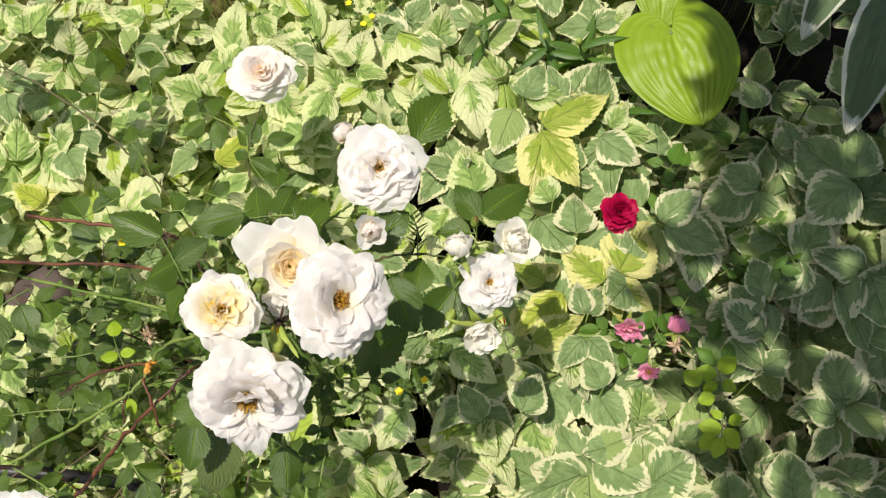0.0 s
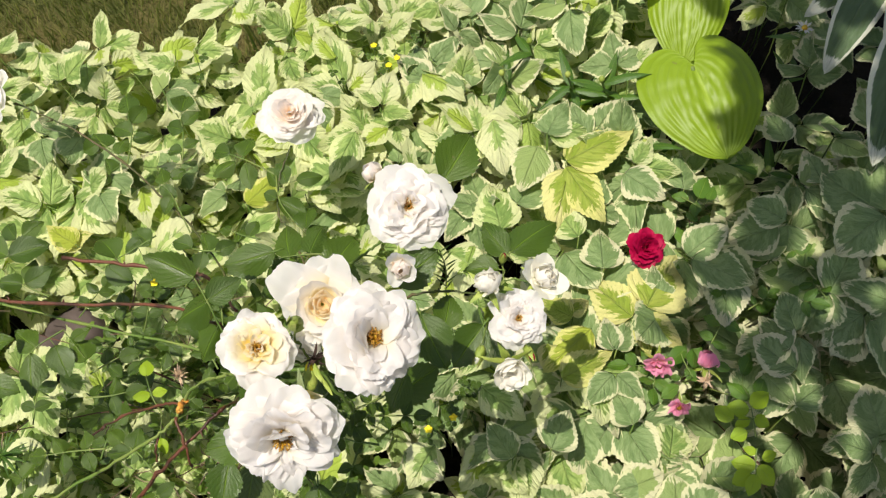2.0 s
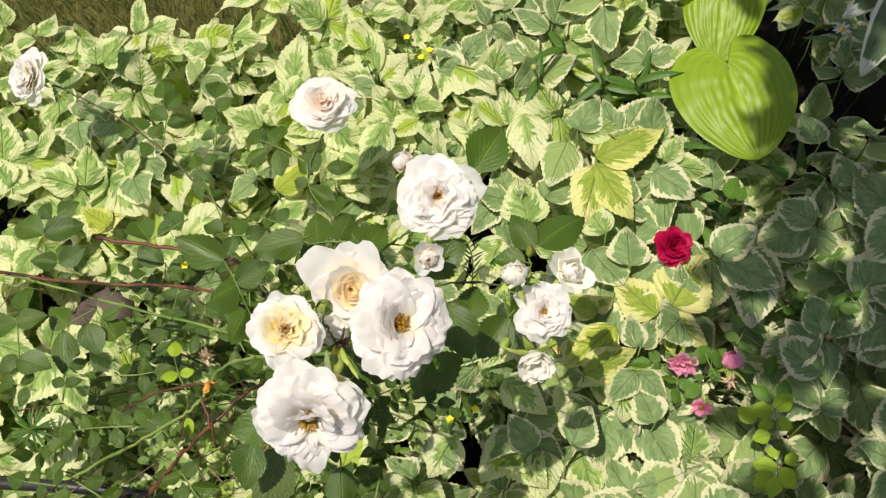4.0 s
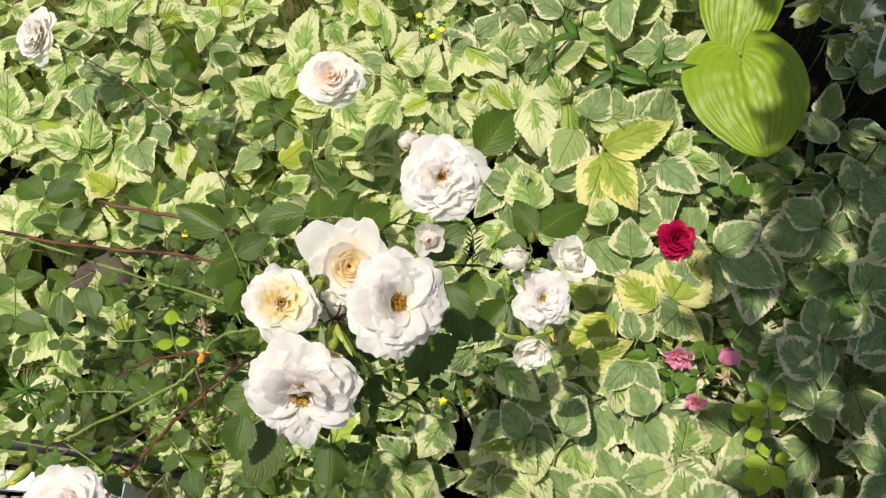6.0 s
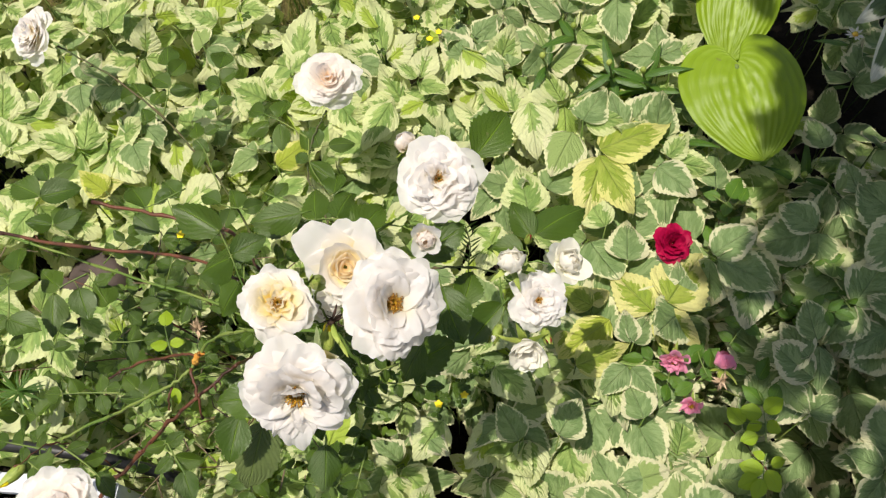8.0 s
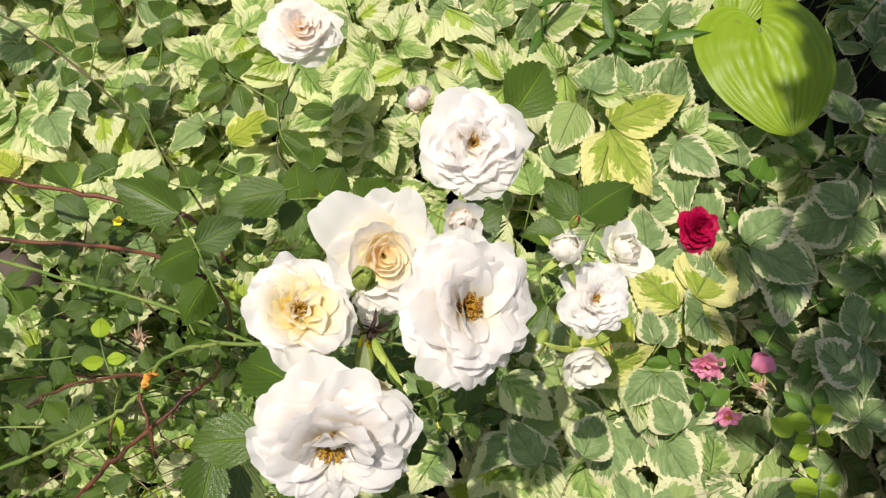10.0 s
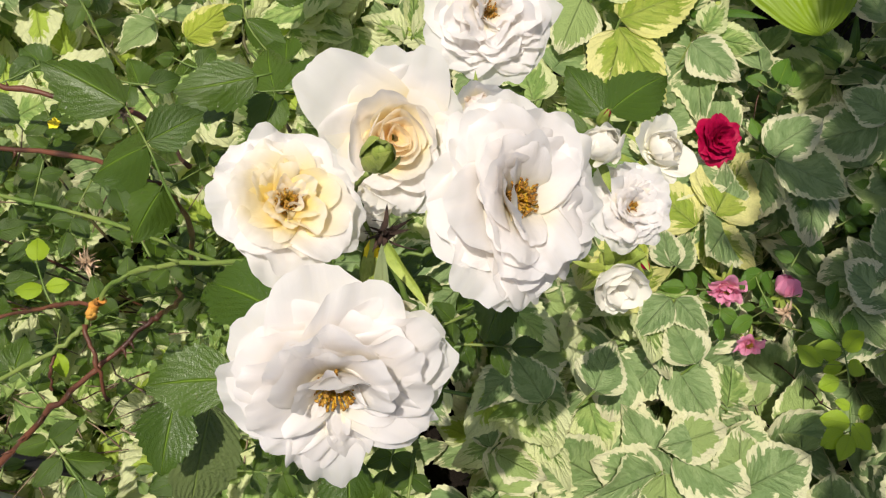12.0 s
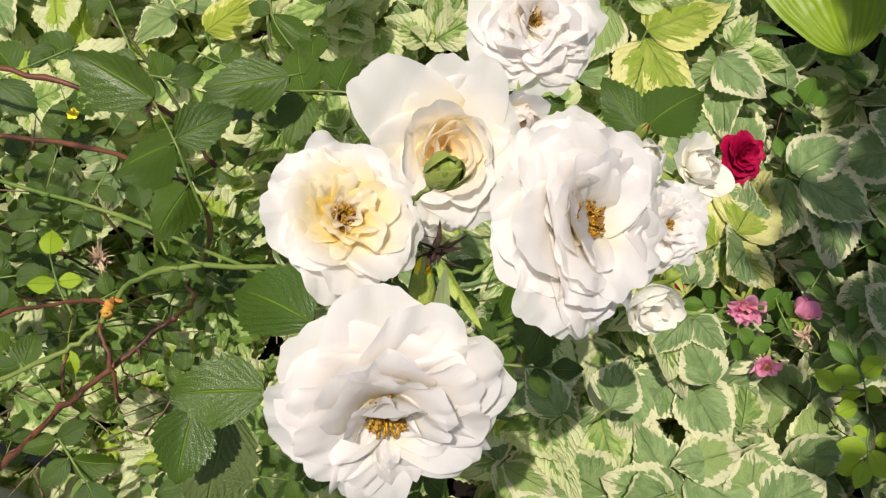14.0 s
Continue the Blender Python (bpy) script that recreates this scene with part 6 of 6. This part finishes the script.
def sprig(a, b, seed, leaf_len, count, name, label):
    """A thin weed shoot with fine linear leaves."""
    rng = np.random.default_rng(seed)
    a, b = Vector(a), Vector(b)
    plant = tagged(new(name), label, "weed")
    pts = curve_points([a, (a + b) / 2 + Vector((0.004, 0.0, 0.006)), b], 8)
    v, f = tube_arrays([Vector((a.x, a.y, 0.02)), Vector((a.x, a.y, a.z * 0.6))] + pts, 0.0008, 5)
    part("stem", mesh_of("stem", v, f, CANE_GREEN), plant)
    d = (b - a).normalized()
    for k in range(count):
        p = pts[min(len(pts) - 1, int(len(pts) * k / count))]
        side = d.cross(Vector((0, 0, 1))).normalized() * (1 if k % 2 else -1)
        m = Matrix.Translation(p) @ laid(d * 0.8 + side + Vector(rng.normal(0, 0.2, 3)), (0, 0, 1)) @ Matrix.Scale(leaf_len / 0.065, 4) @ Matrix.Diagonal((0.6, 1, 1, 1))
        part("blade", STRAPS[k % 3], plant, m=m)


sprig((-0.022, 0.391, 0.550), (-0.027, 0.430, 0.580), 950, 0.016, 16, "weed_sprig", "thin weed shoot with fine dark linear leaves")


def rosette(p, foot, seed, reach, count):
    """A spiky crown of narrow leaves on a thin stem."""
    rng = np.random.default_rng(seed)
    p = Vector(p)
    plant = tagged(new("spiky_weed"), "spiky weed rosette with narrow green leaves", "weed")
    v, f = tube_arrays(curve_points([Vector(foot), (Vector(foot) + p) / 2 + Vector((0.01, 0, 0.02)), p], 6), 0.0013, 5)
    part("stem", mesh_of("stem", v, f, CANE_GREEN), plant)
    for k in range(count):
        a = k * 2.4
        d = Vector((math.cos(a), math.sin(a), rng.uniform(0.0, 1.4) * (1 - 0.5 * k / count)))
        m = Matrix.Translation(p - Vector((0, 0, 0.012 * k / count))) @ laid(d, (0, 0, 1)) @ Matrix.Scale(reach * rng.uniform(0.7, 1.1) / 0.065, 4) @ Matrix.Diagonal((0.55, 1, 1, 1))
        part("blade", STRAPS[k % 3], plant, m=m)


rosette((-0.613, 0.262, 0.385), (-0.64, 0.33, 0.04), 951, 0.036, 22)


# ---- low white edging with grey boards, and a black hose ----
def box_arrays(cx, cy, cz, sx, sy, sz, bevel=0.003):
    bm = bmesh.new()
    bmesh.ops.create_cube(bm, size=1.0)
    for v in bm.verts:
        v.co = Vector((cx + v.co.x * sx, cy + v.co.y * sy, cz + v.co.z * sz))
    bmesh.ops.bevel(bm, geom=bm.edges[:], offset=bevel, segments=2, affect="EDGES")
    bm.verts.ensure_lookup_table()
    out = [tuple(v.co) for v in bm.verts], [tuple(v.index for v in f.verts) for f in bm.faces], None
    bm.free()
    return out


def edging():
    rng = np.random.default_rng(97)
    e = tagged(new("bed_edging"), "low white-painted edging with weathered grey slats", "garden edging")
    v, f, _ = box_arrays(-0.84, 0.163, 0.265, 0.66, 0.026, 0.022)
    part("rail", mesh_of("rail", v, f, WHITE_PLASTIC, smooth=False), e, "white-painted top rail")
    for k in range(3):
        v, f, _ = box_arrays(-1.12 + 0.30 * k, 0.163, 0.13, 0.03, 0.026, 0.255)
        part("post", mesh_of("post", v, f, WHITE_PLASTIC, smooth=False), e)
    for k in range(44):
        v, f, _ = box_arrays(-1.13 + 0.0195 * k, 0.092 + rng.normal(0, 0.001), 0.245 + rng.normal(0, 0.0012), 0.0145, 0.110, 0.010, 0.0015)
        part("slat", mesh_of("slat", v, f, GREY_WOOD if k < 27 else WHITE_PLASTIC, smooth=False), e)
    v, f, _ = box_arrays(-0.72, 0.035, 0.265, 0.86, 0.018, 0.022)
    part("rail", mesh_of("rail", v, f, WHITE_PLASTIC, smooth=False), e)
    for k in range(3):
        v, f, _ = box_arrays(-1.12 + 0.40 * k, 0.035, 0.13, 0.03, 0.018, 0.255)
        part("post", mesh_of("post", v, f, WHITE_PLASTIC, smooth=False), e)
    pts = curve_points([(-1.3, 0.215, 0.012), (-1.1, 0.22, 0.10), (-0.95, 0.222, 0.235), (-0.75, 0.220, 0.245), (-0.55, 0.212, 0.235), (-0.40, 0.20, 0.10), (-0.33, 0.19, 0.045)], 8)
    v, f = tube_arrays(pts, 0.009, 10)
    tagged(new("garden_hose", mesh_of("garden_hose", v, f, BLACK_PLASTIC)), "black rubber garden hose along the edging", "hose")


edging()


# ---- half-buried stone under the canes ----
def stone():
    rng = np.random.default_rng(99)
    bm = bmesh.new()
    bmesh.ops.create_icosphere(bm, subdivisions=4, radius=1.0)
    for v in bm.verts:
        p = Vector([math.copysign(abs(c) ** 0.55, c) for c in v.co])
        n = noise.noise(p * 1.7) * 0.10 + noise.noise(p * 6.0) * 0.03
        v.co = Vector((p.x * 0.075, p.y * 0.048, p.z * 0.075)) * (1 + n)
    verts, faces = [tuple(v.co) for v in bm.verts], [tuple(v.index for v in f.verts) for f in bm.faces]
    bm.free()
    ob = tagged(new("stone", mesh_of("stone", verts, faces, STONE)), "rough brown stone half buried under rose canes", "stone")
    ob.matrix_world = pose(-0.70, 0.535, 0.085, 4, -6, 24)


STONE = stem_mat("brown_stone", (0.050, 0.037, 0.033), (0.10, 0.076, 0.070), 40.0, 0.9)
stone()


# ---- unseen tree, added beside the bed to block the sun on one side ----
def tree():
    rng = np.random.default_rng(41)
    t = tagged(new("added_shade_tree"), "unseen leafy tree, added to shade one side of the bed", "tree")
    t.matrix_world = pose(2.3, 0.5, 0)
    v, f = tube_arrays(curve_points([(0, 0, -0.05), (-0.05, 0.03, 0.9), (-0.25, 0.0, 1.8), (-0.6, 0.0, 2.5)], 6), 0.06, 10)
    part("trunk", mesh_of("trunk", v, f, BARK), t)
    for k in range(7):
        e = Vector((-1.9 + 0.25 * k * 0.3, -1.0 + 0.33 * k, 2.5 + rng.uniform(-0.1, 0.3)))
        v, f = tube_arrays(curve_points([(-0.25, 0, 1.8), (-0.8, e.y * 0.5, 2.3), e], 5), 0.014, 6)
        part("limb", mesh_of("limb", v, f, BARK), t)
    chunks = []
    while len(chunks) < 4600:
        y = rng.uniform(-0.9, 1.7)
        x = rng.uniform(-0.3, 2.1)
        z = rng.uniform(1.75, 2.95)
        k = (z - 0.3) / -SUN_WAY.z
        gx, gy = x + SUN_WAY.x * k, y + SUN_WAY.y * k
        # crown trimmed so that its shadow's edge and sun gaps fall as set on the bed
        edge = 0.315 + 0.05 * math.exp(-((gy - 0.56) / 0.08) ** 2) + 0.03 * min(1.0, max(0.0, (0.34 - gy) / 0.08)) + 0.55 * min(0.2, max(0.0, gy - 0.58)) + 0.06 * noise.noise(Vector((gy * 4, z, 2)))
        if gx < edge or noise.noise(Vector((x * 4.0, y * 4.0, z * 2.0))) > (0.95 if gy > 0.68 else 0.46 if gy > 0.42 else 0.72) or ((x - 0.95) / 1.15) ** 2 + ((y - 0.42) / 1.15) ** 2 + ((z - 2.35) / 0.62) ** 2 > 1:
            continue
        a = blade_arrays(rng, 0.085, 0.05, rows=5, half=1, teeth=0)
        m = Matrix.Translation((x - 2.3, y - 0.5, z)) @ facing(Vector(rng.normal(0, 0.5, 3)) + Vector((0, 0, 1)), rng.uniform(0, 6.28))
        chunks.append(moved(a, m))
    v, f, u = join(chunks)
    part("crown", mesh_of("crown", v, f, ROSE_LEAF, u), t)


tree()
